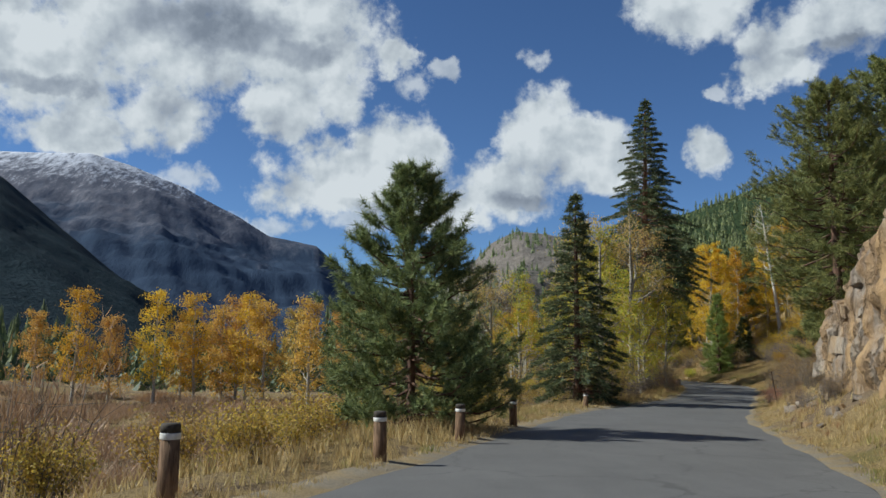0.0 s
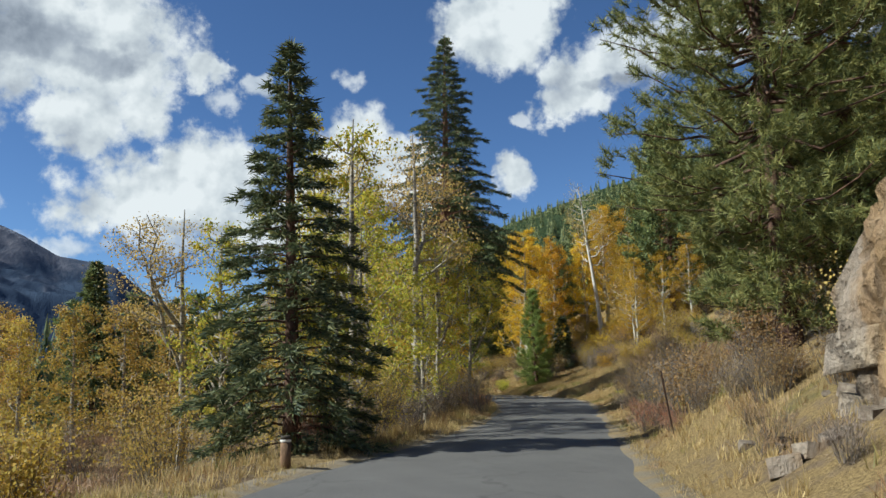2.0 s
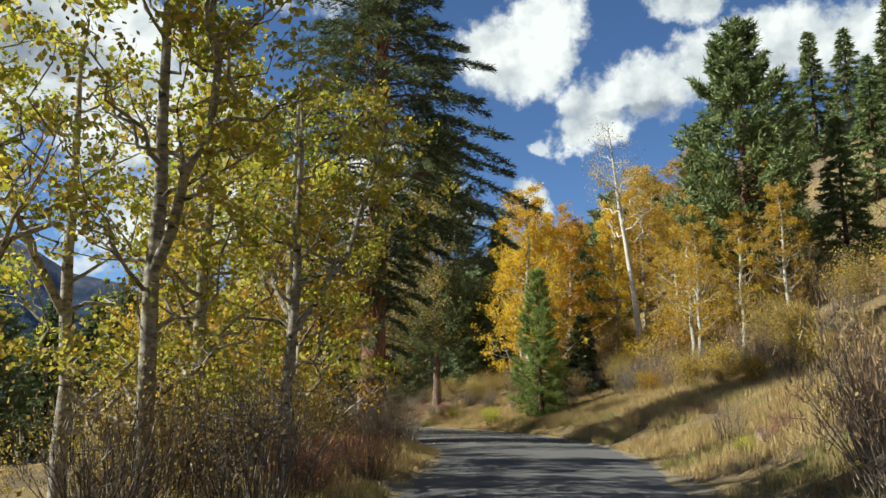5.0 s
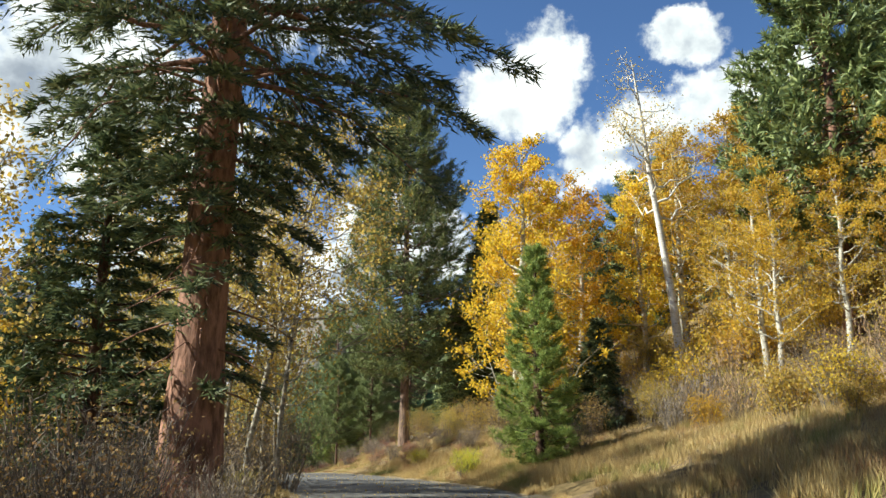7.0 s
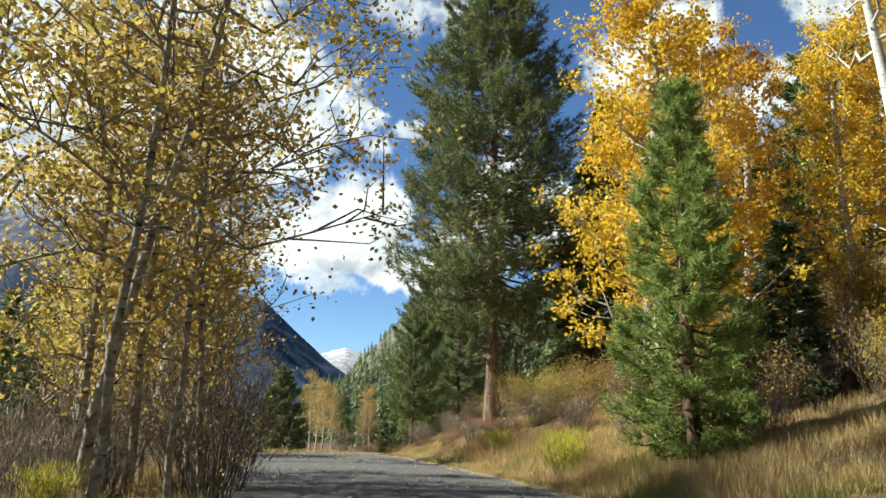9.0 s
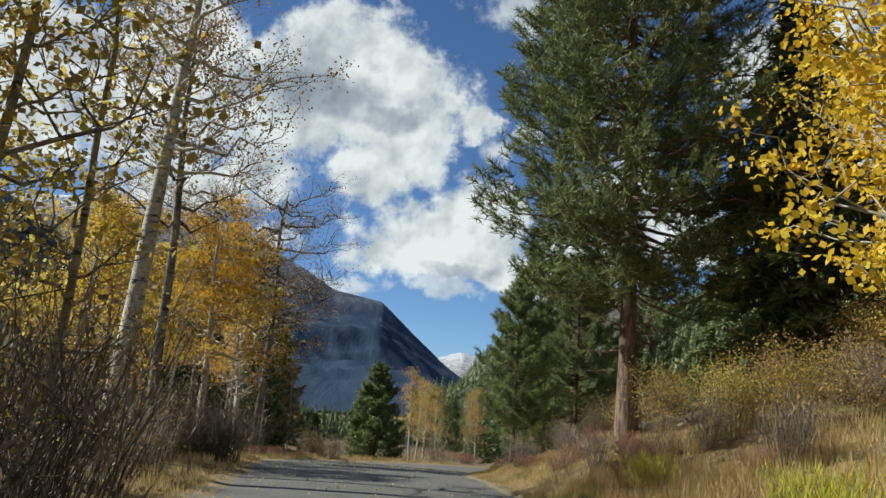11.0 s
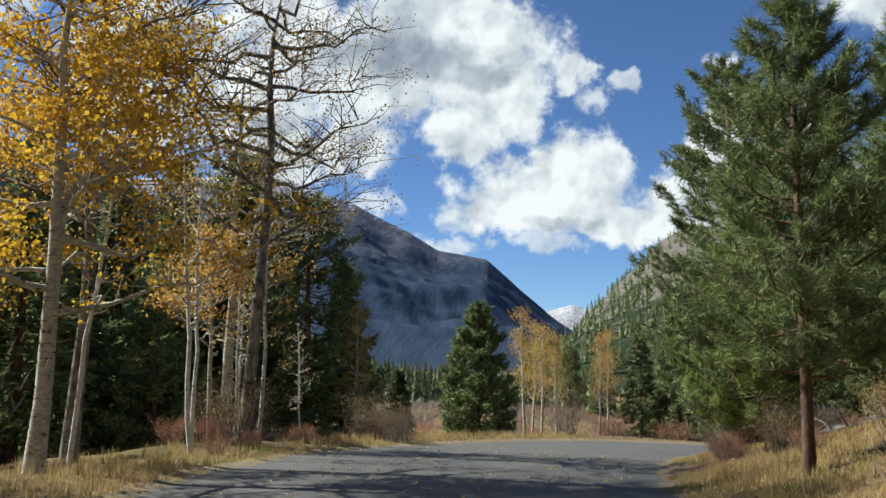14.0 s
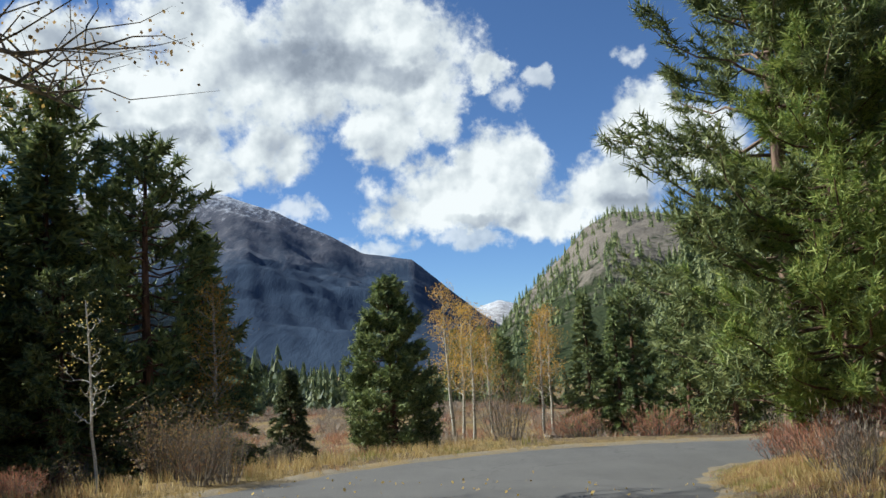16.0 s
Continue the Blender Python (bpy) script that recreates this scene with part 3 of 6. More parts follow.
class Pile:
    """Collects tubes, blades and leaves into one set of arrays."""

    def __init__(self):
        self.v, self.t, self.q, self.n = [], [], [], 0

    def put(self, v, tri=None, quad=None):
        if tri is not None:
            self.t.append(np.asarray(tri) + self.n)
        if quad is not None:
            self.q.append(np.asarray(quad) + self.n)
        self.v.append(np.asarray(v, float))
        self.n += len(v)

    def tube(self, pts, radii, sides=6):
        pts, radii = np.asarray(pts, float), np.asarray(radii, float)
        m = len(pts)
        way = np.gradient(pts, axis=0)
        way /= np.linalg.norm(way, axis=1)[:, None] + 1e-9
        ref = np.where(np.abs(way[:, 2:3]) > 0.9, [[1.0, 0, 0]], [[0, 0, 1.0]])
        a = np.cross(way, ref)
        a /= np.linalg.norm(a, axis=1)[:, None] + 1e-9
        b = np.cross(way, a)
        ang = np.linspace(0, 2 * np.pi, sides, endpoint=False)
        ring = pts[:, None] + radii[:, None, None] * (np.cos(ang)[None, :, None] * a[:, None] + np.sin(ang)[None, :, None] * b[:, None])
        i = np.arange(m - 1)[:, None] * sides
        k = np.arange(sides)[None]
        k2 = (k + 1) % sides
        quad = np.stack([i + k, i + k2, i + sides + k2, i + sides + k], -1).reshape(-1, 4)
        self.put(ring.reshape(-1, 3), quad=quad)

    def blades(self, at, way, length, width, spread, r, lift=0.0):
        """One pointed blade at each place."""
        m = len(at)
        d = way + r.normal(0, spread, (m, 3))
        d[:, 2] += lift
        d /= np.linalg.norm(d, axis=1)[:, None] + 1e-9
        s = np.cross(d, r.normal(0, 1, (m, 3)))
        s /= np.linalg.norm(s, axis=1)[:, None] + 1e-9
        ln = length * r.uniform(0.7, 1.25, (m, 1))
        wd = width * r.uniform(0.7, 1.2, (m, 1)) * 0.5
        v = np.stack([at - s * wd, at + s * wd, at + d * ln], 1).reshape(-1, 3)
        self.put(v, tri=np.arange(3 * m).reshape(-1, 3))

    def leaves(self, at, size, r):
        """One rhombic leaf at each place."""
        m = len(at)
        a = r.normal(0, 1, (m, 3))
        a /= np.linalg.norm(a, axis=1)[:, None]
        b = np.cross(a, r.normal(0, 1, (m, 3)))
        b /= np.linalg.norm(b, axis=1)[:, None]
        s = size * r.uniform(0.65, 1.3, (m, 1)) * 0.5
        v = np.stack([at - a * s, at + b * s * 0.75, at + a * s, at - b * s * 0.75], 1).reshape(-1, 3)
        self.put(v, quad=np.arange(4 * m).reshape(-1, 4))

    def mesh(self, name, mat, smooth=False):
        return fast_mesh(name, np.vstack(self.v), [np.vstack(x) for x in (self.t, self.q) if x], mat, smooth)


def bent(a, b, n, sag, r, wob=0.04):
    """A bent line from a to b; sag lifts or lowers its middle."""
    t = np.linspace(0, 1, n)[:, None]
    a, b = np.asarray(a, float), np.asarray(b, float)
    p = a + (b - a) * t
    p[:, 2] += (sag * 4 * t * (1 - t))[:, 0]
    size = np.linalg.norm(b - a)
    p[1:-1] += r.normal(0, wob * size, (n - 2, 3))
    return p


def conifer(h, r0, seed, needles, bark_mat, clear=0.08, per_m=9.0, droop=0.25, thick=1.0, blade=(0.36, 0.11), power=0.85, bare=0.0, reach=(), girth=1.0):
    """A spruce: straight trunk, whorls of drooping boughs with flat sprays of needles. Returns the meshes of trunk, boughs and crown."""
    r = np.random.default_rng(seed)
    wood, boughs, green = Pile(), Pile(), Pile()
    z = np.linspace(0, h, 9)
    lean = r.normal(0, 0.006, 2)
    axis = np.stack([lean[0] * z + 0.03 * np.sin(z * 0.7 + seed), lean[1] * z, z], 1)
    base = (0.013 * h + 0.06) * girth
    wood.tube(axis, np.concatenate([[base * 1.35], base * (1 - z[1:] / h) ** 0.8 + 0.015]), 9)
    n = int(h * per_m)
    for i in range(n):
        u = clear + (1 - clear) * (i + r.uniform(0, 1)) / n
        u = min(u, 0.985)
        zz = u * h
        root = np.array([np.interp(zz, z, axis[:, 0]), np.interp(zz, z, axis[:, 1]), zz])
        ang = i * 2.399 + r.normal(0, 0.35)
        out = r0 * ((1 - u) / (1 - clear)) ** power * r.uniform(0.62, 1.12) * min(1.0, 0.55 + (u - clear) * 5) + 0.12
        if reach:
            out = float(np.interp(zz, [a for a, _ in reach], [b for _, b in reach])) * r.uniform(0.6, 1.1)
        dip = droop * out * (1.15 - 1.3 * u) - 0.1 * out * u
        way = np.array([math.cos(ang), math.sin(ang), 0])
        tip = root + way * out + np.array([0, 0, -dip])
        line = bent(root, tip, 5, 0.10 * out, r, 0.02)
        if out > 0.6:
            boughs.tube(line, np.linspace(0.012 * out + 0.01, 0.006, 5), 4)
        if bare and u < bare and r.uniform() < 0.75:
            continue
        m = int(8 + 17 * out * thick)
        t = r.uniform(0.12 if u > 0.6 else 0.25, 1.0, m) ** 0.8
        at = np.stack([np.interp(t, np.linspace(0, 1, 5), line[:, k]) for k in range(3)], 1)
        side = np.array([-way[1], way[0], 0])
        off = r.uniform(-1, 1, m)
        at = at + side * (off * 0.36 * out * (1.05 - t))[:, None] - np.array([0, 0, 1]) * (np.abs(off) * 0.10 * out * (1.1 - t))[:, None]
        d = way * 0.8 + side * off[:, None] * 0.9 + np.array([0, 0, -0.12])
        for _ in range(3):
            green.blades(at + r.normal(0, 0.05, at.shape), d, blade[0], blade[1], 0.38, r, -0.06)
    green.blades(np.tile([[axis[-1, 0], axis[-1, 1], h - 0.25]], (14, 1)) + r.normal(0, 0.04, (14, 3)), np.tile([[0, 0, 1.0]], (14, 1)), 0.4, 0.08, 0.35, r)
    return wood.mesh("trunk", bark_mat, True), boughs.mesh("branchwork", bark_mat), green.mesh("crown", needles)


def pine(h, r0, seed, needles, bark_mat, clear=0.12, limbs=70, tufts=16, tuft=(0.24, 0.055), girth=1.0, ragged=0.35, blunt=0.55, spikes=11, power=1.5, inner=0.28, dead=0, lift=-0.22, spread=0.34, foot=0.5, grow=3.2):
    """A pine: limbs that sweep up at their ends, with brushes of long needles. Returns the meshes of trunk, limbs and crown."""
    r = np.random.default_rng(seed)
    wood, boughs, green = Pile(), Pile(), Pile()
    z = np.linspace(0, h * 0.98, 10)
    bendx, bendy = r.normal(0, 0.012, 2) * h
    axis = np.stack([bendx * np.sin(z / h * 2.6), bendy * np.sin(z / h * 2.2), z], 1)
    base = (0.013 * h + 0.07) * girth
    wood.tube(axis, np.concatenate([[base * 1.4], base * (1 - z[1:] / h) ** 0.75 + 0.02]), 10)
    for i in range(limbs):
        u = clear + (0.985 - clear) * ((i + r.uniform(0, 1)) / limbs)
        zz = u * h
        root = np.array([np.interp(zz, z, axis[:, 0]), np.interp(zz, z, axis[:, 1]), zz])
        ang = i * 2.399 + r.normal(0, 0.5)
        shape = (1 - ((u - clear) / (1 - clear)) ** power) ** blunt * min(1.0, foot + (u - clear) * grow)
        out = r0 * shape * r.uniform(1 - ragged, 1 + 0.4 * ragged) + 0.15
        rise = out * (lift + 0.75 * u) + r.normal(0, 0.12) * out
        way = np.array([math.cos(ang), math.sin(ang), 0])
        tip = root + way * out + np.array([0, 0, rise])
        line = bent(root, tip, 6, -0.12 * out, r, 0.03)
        boughs.tube(line, np.linspace(0.011 * out + 0.014, 0.008, 6), 4)
        m = max(6, int(0.62 * tufts * (0.35 + out / r0)))
        t = r.uniform(inner if u < 0.75 else 0.1, 1.0, m) ** 0.7
        at = np.stack([np.interp(t, np.linspace(0, 1, 6), line[:, k]) for k in range(3)], 1)
        side = np.array([-way[1], way[0], 0])
        off = r.normal(0, 0.5, m)
        at = at + side * (off * spread * out * (1.15 - t))[:, None] + np.array([0, 0, 1.0]) * (r.uniform(-0.05, 0.16, m) * out)[:, None]
        d = way * 0.7 + side * off[:, None] * 0.8 + np.array([0, 0, 0.55])
        d /= np.linalg.norm(d, axis=1)[:, None]
        many = int(spikes * 1.6)
        back = np.repeat(at, many, 0) + np.repeat(d, many, 0) * r.uniform(-0.4, 1.0, (m * many, 1)) * tuft[0]
        green.blades(back, np.repeat(d, many, 0) * 0.5, tuft[0], tuft[1], 0.5, r)
    for _ in range(dead):
        zz = h * r.uniform(0.06, clear + 0.12)
        root = np.array([np.interp(zz, z, axis[:, 0]), np.interp(zz, z, axis[:, 1]), zz])
        ang, out = r.uniform(0, 6.28), r.uniform(0.5, 2.4)
        line = bent(root, root + np.array([math.cos(ang) * out, math.sin(ang) * out, r.normal(-0.1, 0.25) * out]), 6, -0.06 * out, r, 0.05)
        boughs.tube(line, np.linspace(0.035, 0.008, 6), 5)
        for _ in range(4):
            c = line[r.integers(2, 6)]
            boughs.tube(np.array([c, c + r.normal(0, 0.25, 3)]), [0.010, 0.004], 3)
    top = np.array([axis[-1]])
    green.blades(np.repeat(top, 40, 0) + r.normal(0, 0.06, (40, 3)), np.tile([[0, 0, 1.0]], (40, 1)), tuft[0] * 1.2, tuft[1], 0.5, r)
    return wood.mesh("trunk", bark_mat, True), boughs.mesh("branchwork", bark_mat), green.mesh("crown", needles)


def broadleaf(h, r0, seed, leaf_mat, bark_mat, start=0.35, limbs=22, twigs=5, n_leaves=4500, leaf=0.11, girth=1.0, lean=(0.0, 0.0), fork=0, up=0.75, top_leaf=1.0, clump=0.32, kink=0.05, taper=0.75):
    """An aspen or cottonwood: pale trunk, rising limbs, twigs, and loose clumps of leaves. Returns the meshes of trunk, limbs and crown."""
    r = np.random.default_rng(seed)
    wood, boughs, green = Pile(), Pile(), Pile()
    base = (0.0105 * h + 0.035) * girth
    stems = []
    z = np.linspace(0, 1, 9)
    x = np.cumsum(np.concatenate([[0], r.normal(0, kink * 0.22, 8)])) * h * 0.5
    y = np.cumsum(np.concatenate([[0], r.normal(0, kink * 0.22, 8)])) * h * 0.5
    axis = np.stack([lean[0] * h * z ** 1.3 + x, lean[1] * h * z ** 1.3 + y, h * z * 0.97], 1)
    wood.tube(axis, np.concatenate([[base * 1.3], base * (1 - z[1:]) ** 0.7 + 0.018]), 9)
    boughs.tube(axis[1:], base * 0.35 * (1 - z[1:]) + 0.006, 4)
    stems.append((axis, base, 1.0))
    for k in range(fork):
        u = 0.38 + 0.16 * k
        root = np.array([np.interp(u, z, axis[:, q]) for q in range(3)])
        ang = r.uniform(0, 6.28)
        tip = root + np.array([math.cos(ang) * 0.20 * h, math.sin(ang) * 0.20 * h, (0.93 - u) * h])
        line = bent(root, tip, 9, 0.0, r, 0.025)
        line[:, :2] += (np.array([math.cos(ang), math.sin(ang)]) * 0.05 * h)[None] * np.sin(np.linspace(0, np.pi, 9))[:, None]
        wood.tube(line, np.linspace(base * 0.66, 0.02, 9), 7)
        boughs.tube(line, np.linspace(base * 0.3, 0.006, 9), 4)
        stems.append((line, base * 0.66, 0.75))
    spots = []
    for i in range(limbs):
        axis_i, b_i, share = stems[i % len(stems)]
        u = (start if i % len(stems) == 0 else 0.15) + (0.97 - start) * ((i + r.uniform(0, 1)) / limbs)
        u = min(u, 0.97)
        root = np.array([np.interp(u, z, axis_i[:, q]) for q in range(3)])
        ang = i * 2.399 + r.normal(0, 0.4)
        out = r0 * share * (1.05 - taper * (max(u - start, 0.0) / (1 - start + 1e-6)) ** 1.4) * r.uniform(0.6, 1.15)
        out = max(out, 0.25)
        tip = root + np.array([math.cos(ang) * out, math.sin(ang) * out, out * up * r.uniform(0.4, 1.2)])
        line = bent(root, tip, 6, -0.10 * out, r, 0.05)
        boughs.tube(line, np.linspace(min(0.5 * b_i, 0.020 * out + 0.015), 0.006, 6), 5)
        spots.append((line[-1], u))
        for _ in range(twigs):
            t = r.uniform(0.3, 1.0)
            a = np.array([np.interp(t, np.linspace(0, 1, 6), line[:, q]) for q in range(3)])
            size = out * r.uniform(0.25, 0.6)
            d = r.normal(0, 1, 3)
            d[2] = abs(d[2]) * 0.6 + 0.1
            d = d / np.linalg.norm(d) * size + (tip - root) * 0.18
            tl = bent(a, a + d, 4, 0.0, r, 0.08)
            boughs.tube(tl, np.linspace(0.010 + 0.004 * out, 0.004, 4), 3)
            spots += [(tl[-1], u), (tl[2], u)]
    where = np.array([s for s, _ in spots])
    high = np.array([u for _, u in spots])
    chance = np.where(high > 0.72, top_leaf, 1.0) * r.uniform(0.1, 1.0, len(where))
    pick = r.choice(len(where), n_leaves, p=chance / chance.sum())
    at = where[pick] + r.normal(0, clump, (n_leaves, 3)) * np.array([1, 1, 0.8])
    green.leaves(at, leaf, r)
    return wood.mesh("trunk", bark_mat, True), boughs.mesh("branchwork", bark_mat), green.mesh("crown", leaf_mat)


def shrub(h, r0, seed, leaf_mat, stem_mat, stems=34, n_leaves=1400, leaf=0.07, blades=False):
    """A bush of many thin stems. Returns the meshes of stems and leaves."""
    r = np.random.default_rng(seed)
    wood, green = Pile(), Pile()
    spots = []
    for _ in range(stems):
        ang, u = r.uniform(0, 6.28), r.uniform(0, 1) ** 0.5
        a = np.array([math.cos(ang), math.sin(ang), 0]) * 0.35 * r0 * u
        b = np.array([math.cos(ang), math.sin(ang), 0]) * r0 * u * r.uniform(0.6, 1.1) + np.array([0, 0, h * r.uniform(0.55, 1.05)])
        line = bent(a, b, 4, 0.05 * h, r, 0.04)
        wood.tube(line, np.linspace(0.013, 0.004, 4), 3)
        spots += [line[1], line[2], line[3]]
        for _ in range(3):
            t = r.uniform(0.4, 1.0)
            c = np.array([np.interp(t, np.linspace(0, 1, 4), line[:, q]) for q in range(3)])
            e = c + r.normal(0, 0.16 * h, 3) + np.array([0, 0, 0.12 * h])
            wood.tube(np.array([c, e]), [0.006, 0.003], 3)
            spots.append(e)
    where = np.array(spots)
    at = where[r.integers(0, len(where), n_leaves)] + r.normal(0, 0.10 * h, (n_leaves, 3))
    at[:, 2] = np.maximum(at[:, 2], 0.05)
    if blades:
        out = at / (np.linalg.norm(at, axis=1)[:, None] + 1e-6)
        green.blades(at, out * 0.4 + np.array([0, 0, 0.9]), leaf * 3.2, leaf * 0.35, 0.35, r)
    else:
        green.leaves(at, leaf, r)
    return wood.mesh("woody_frame", stem_mat), green.mesh("foliage", leaf_mat)


def plant(name, meshes, x, y, label, category, group="", turn=0.0, size=1.0, tall=1.0, sink=0.12, tilt=(0.0, 0.0), names=("trunk", "branchwork", "crown")):
    """Stands a plant's meshes on the ground under one Empty."""
    root = new(name)
    z = float(ground(x, y)[0]) - sink * size
    root.matrix_basis = pose(x, y, z, tilt[0], tilt[1], turn) @ Matrix.Diagonal((size, size, size * tall, 1))
    tagged(root, label, category, group)
    for nm, me in zip(names, meshes):
        part(nm, me, root)
    return root


# ---------------------------------------------------------------- ground and road
def build_ground():
    fine = lambda lo, hi, step, far: np.unique(np.concatenate([np.arange(lo, hi, step), lo - np.cumsum(step * 1.22 ** np.arange(far)), hi + np.cumsum(step * 1.22 ** np.arange(far))]))  # noqa: E731
    xs, ys = fine(-30.0, 80.0, 0.9, 35), fine(-12.0, 185.0, 0.9, 35)
    gx, gy = np.meshgrid(xs, ys)
    gz = ground(gx.ravel(), gy.ravel())
    v = np.stack([gx.ravel(), gy.ravel(), gz], 1)
    nx, ny = len(xs), len(ys)
    i = (np.arange(ny - 1)[:, None] * nx + np.arange(nx - 1)[None]).ravel()
    ob = new("ground", fast_mesh("ground", v, [np.stack([i, i + 1, i + nx + 1, i + nx], 1)], GROUND, True))
    tagged(ob, "dry autumn meadow and grassy hillside earth", "ground", kind="structure")


def strip(name, mat, rows, label, category):
    """A sheet along the road; rows: functions giving signed distance and height over the road from the half width."""
    side = np.stack([np.gradient(LINE[:, 1]), -np.gradient(LINE[:, 0])], 1)
    side /= np.linalg.norm(side, axis=1)[:, None]
    v = []
    for d, up in rows:
        dd = d(LINE[:, 3])
        wob = 0.09 * (np.sin(np.arange(len(LINE)) * 1.7) + np.sin(np.arange(len(LINE)) * 0.61)) * (np.abs(np.abs(dd) - LINE[:, 3]) > 0.02) * (np.abs(dd) > LINE[:, 3] - 0.24) * (name != "road")
        v.append(np.column_stack([LINE[:, 0] + side[:, 0] * (dd + wob), LINE[:, 1] + side[:, 1] * (dd + wob), LINE[:, 2] + up]))
    m, k = len(LINE), len(rows)
    v = np.stack(v, 1).reshape(-1, 3)
    i = (np.arange(m - 1)[:, None] * k + np.arange(k - 1)[None]).ravel()
    ob = new(name, fast_mesh(name, v, [np.stack([i, i + k, i + k + 1, i + 1], 1)], mat, True))
    return tagged(ob, label, category, kind="structure")


build_ground()
strip("road", ASPHALT, [(lambda w, f=f: w * f, u) for f, u in ((-1.0, -0.14), (-0.996, -0.001), (-0.985, 0.0), (-0.6, 0.03), (0.0, 0.05), (0.6, 0.03), (0.985, 0.0), (0.996, -0.001), (1.0, -0.14))],
      "narrow weathered grey asphalt mountain road", "road")
strip("shoulder_left", SHOULDER, [(lambda w: -w - 0.75, -0.12), (lambda w: -w - 0.4, 0.06), (lambda w: -w + 0.03, 0.014), (lambda w: -w + 0.22, -0.006)], "strip of pale gravel and straw along the asphalt", "road shoulder")
strip("shoulder_right", SHOULDER, [(lambda w: w - 0.22, -0.006), (lambda w: w - 0.03, 0.014), (lambda w: w + 0.4, 0.06), (lambda w: w + 0.75, -0.12)], "strip of pale gravel and straw along the asphalt", "road shoulder")


# ---------------------------------------------------------------- mountains
def ridge(name, label, mat, centre, crest, near, top, back, cols=150, rows=46, rough=0.10, floor=-14.0, shape=1.3, seed=1.0, scale=300.0):
    """A mountain seen from centre: crest gives heading and height in degrees along its top."""
    az = np.linspace(crest[0][0], crest[-1][0], cols)
    el = np.interp(az, [c[0] for c in crest], [c[1] for c in crest])
    u = np.concatenate([np.linspace(0, 1, rows), np.linspace(1, 0.2, 8)[1:]])
    dist = np.concatenate([np.linspace(near, top, rows), np.linspace(top, back, 8)[1:]])
    A, D = np.meshgrid(np.radians(az), dist)
    x, y = centre[0] + D * np.sin(A), centre[1] + D * np.cos(A)
    H = np.tan(np.radians(el))[None] * top
    body = H * (u[:, None] ** shape)
    rug = waves(x, y, scale, seed) * 0.5 + 0.35 * waves(x, y, scale * 0.37, seed + 2) + 0.22 * waves(x, y, scale * 0.13, seed + 4) + 0.12 * waves(x, y, scale * 0.05, seed + 6)
    keep = np.minimum(1.0, 0.12 + 2.2 * np.abs(1 - u))[:, None]
    z = centre[2] + body + rough * H.mean() * rug * keep * np.minimum(1, u * 4)[:, None] + floor * np.clip(1 - u * 9, 0, 1)[:, None]
    v = np.stack([x.ravel(), y.ravel(), z.ravel()], 1)
    nr = len(u)
    i = (np.arange(nr - 1)[:, None] * cols + np.arange(cols - 1)[None]).ravel()
    ob = new(name, fast_mesh(name, v, [np.stack([i, i + 1, i + cols + 1, i + cols], 1)], mat, True))
    tagged(ob, label, "mountain", kind="structure")
    return v.reshape(nr, cols, 3)[:rows]


EYE = (30.0, 60.0, -0.5)
ridge("mountain", "high mountain with snow-dusted rocky ridge and dark forested flank coloured with blue haze", MOUNTAIN, EYE,
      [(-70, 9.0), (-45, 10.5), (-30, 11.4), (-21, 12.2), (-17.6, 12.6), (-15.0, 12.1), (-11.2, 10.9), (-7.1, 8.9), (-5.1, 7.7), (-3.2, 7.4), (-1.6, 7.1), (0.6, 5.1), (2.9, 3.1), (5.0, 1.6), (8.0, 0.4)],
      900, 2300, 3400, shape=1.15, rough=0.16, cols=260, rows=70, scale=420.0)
ridge("mountain", "dark forested mountain slope with deep shade in its colour", NEARHILL, (0.0, 0.0, -2.0),
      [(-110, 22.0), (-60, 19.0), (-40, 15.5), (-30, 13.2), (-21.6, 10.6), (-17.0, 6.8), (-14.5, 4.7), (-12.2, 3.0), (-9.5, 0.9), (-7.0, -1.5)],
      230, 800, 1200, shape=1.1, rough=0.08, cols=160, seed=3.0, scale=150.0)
ridge("mountain", "distant snow-covered peak at the valley head", SNOWPEAK, EYE,
      [(-4.0, 1.0), (0.0, 2.6), (3.0, 3.5), (4.4, 3.9), (5.8, 3.5), (9.0, 2.6), (14.0, 1.0)], 3000, 4300, 4800, shape=1.0, rough=0.12, cols=90, seed=5.0, scale=320.0)
CRAGGY = ridge("mountain", "rocky hill with cliffs and scattered pines", CRAG, (38.0, 110.0, -3.0),
      [(1.0, 0.2), (4.5, 1.6), (5.6, 3.4), (7.4, 5.2), (9.2, 6.9), (10.9, 8.7), (13.0, 9.7), (15.5, 9.5), (19.0, 8.6), (22.0, 7.4), (26.0, 4.0)],
      240, 760, 1200, shape=0.95, rough=0.20, cols=190, rows=60, seed=2.0, scale=110.0)


GREEN = ridge("mountain", "steep hillside covered in green conifer forest", GREENHILL, (38.0, 110.0, -3.0),
      [(14.0, 1.0), (17.0, 6.0), (20.0, 8.6), (26.0, 11.0), (36.0, 14.0), (50.0, 17.0), (75.0, 20.0)], 200, 620, 1000, shape=0.95, rough=0.12, cols=140, rows=50, seed=6.0, scale=90.0)


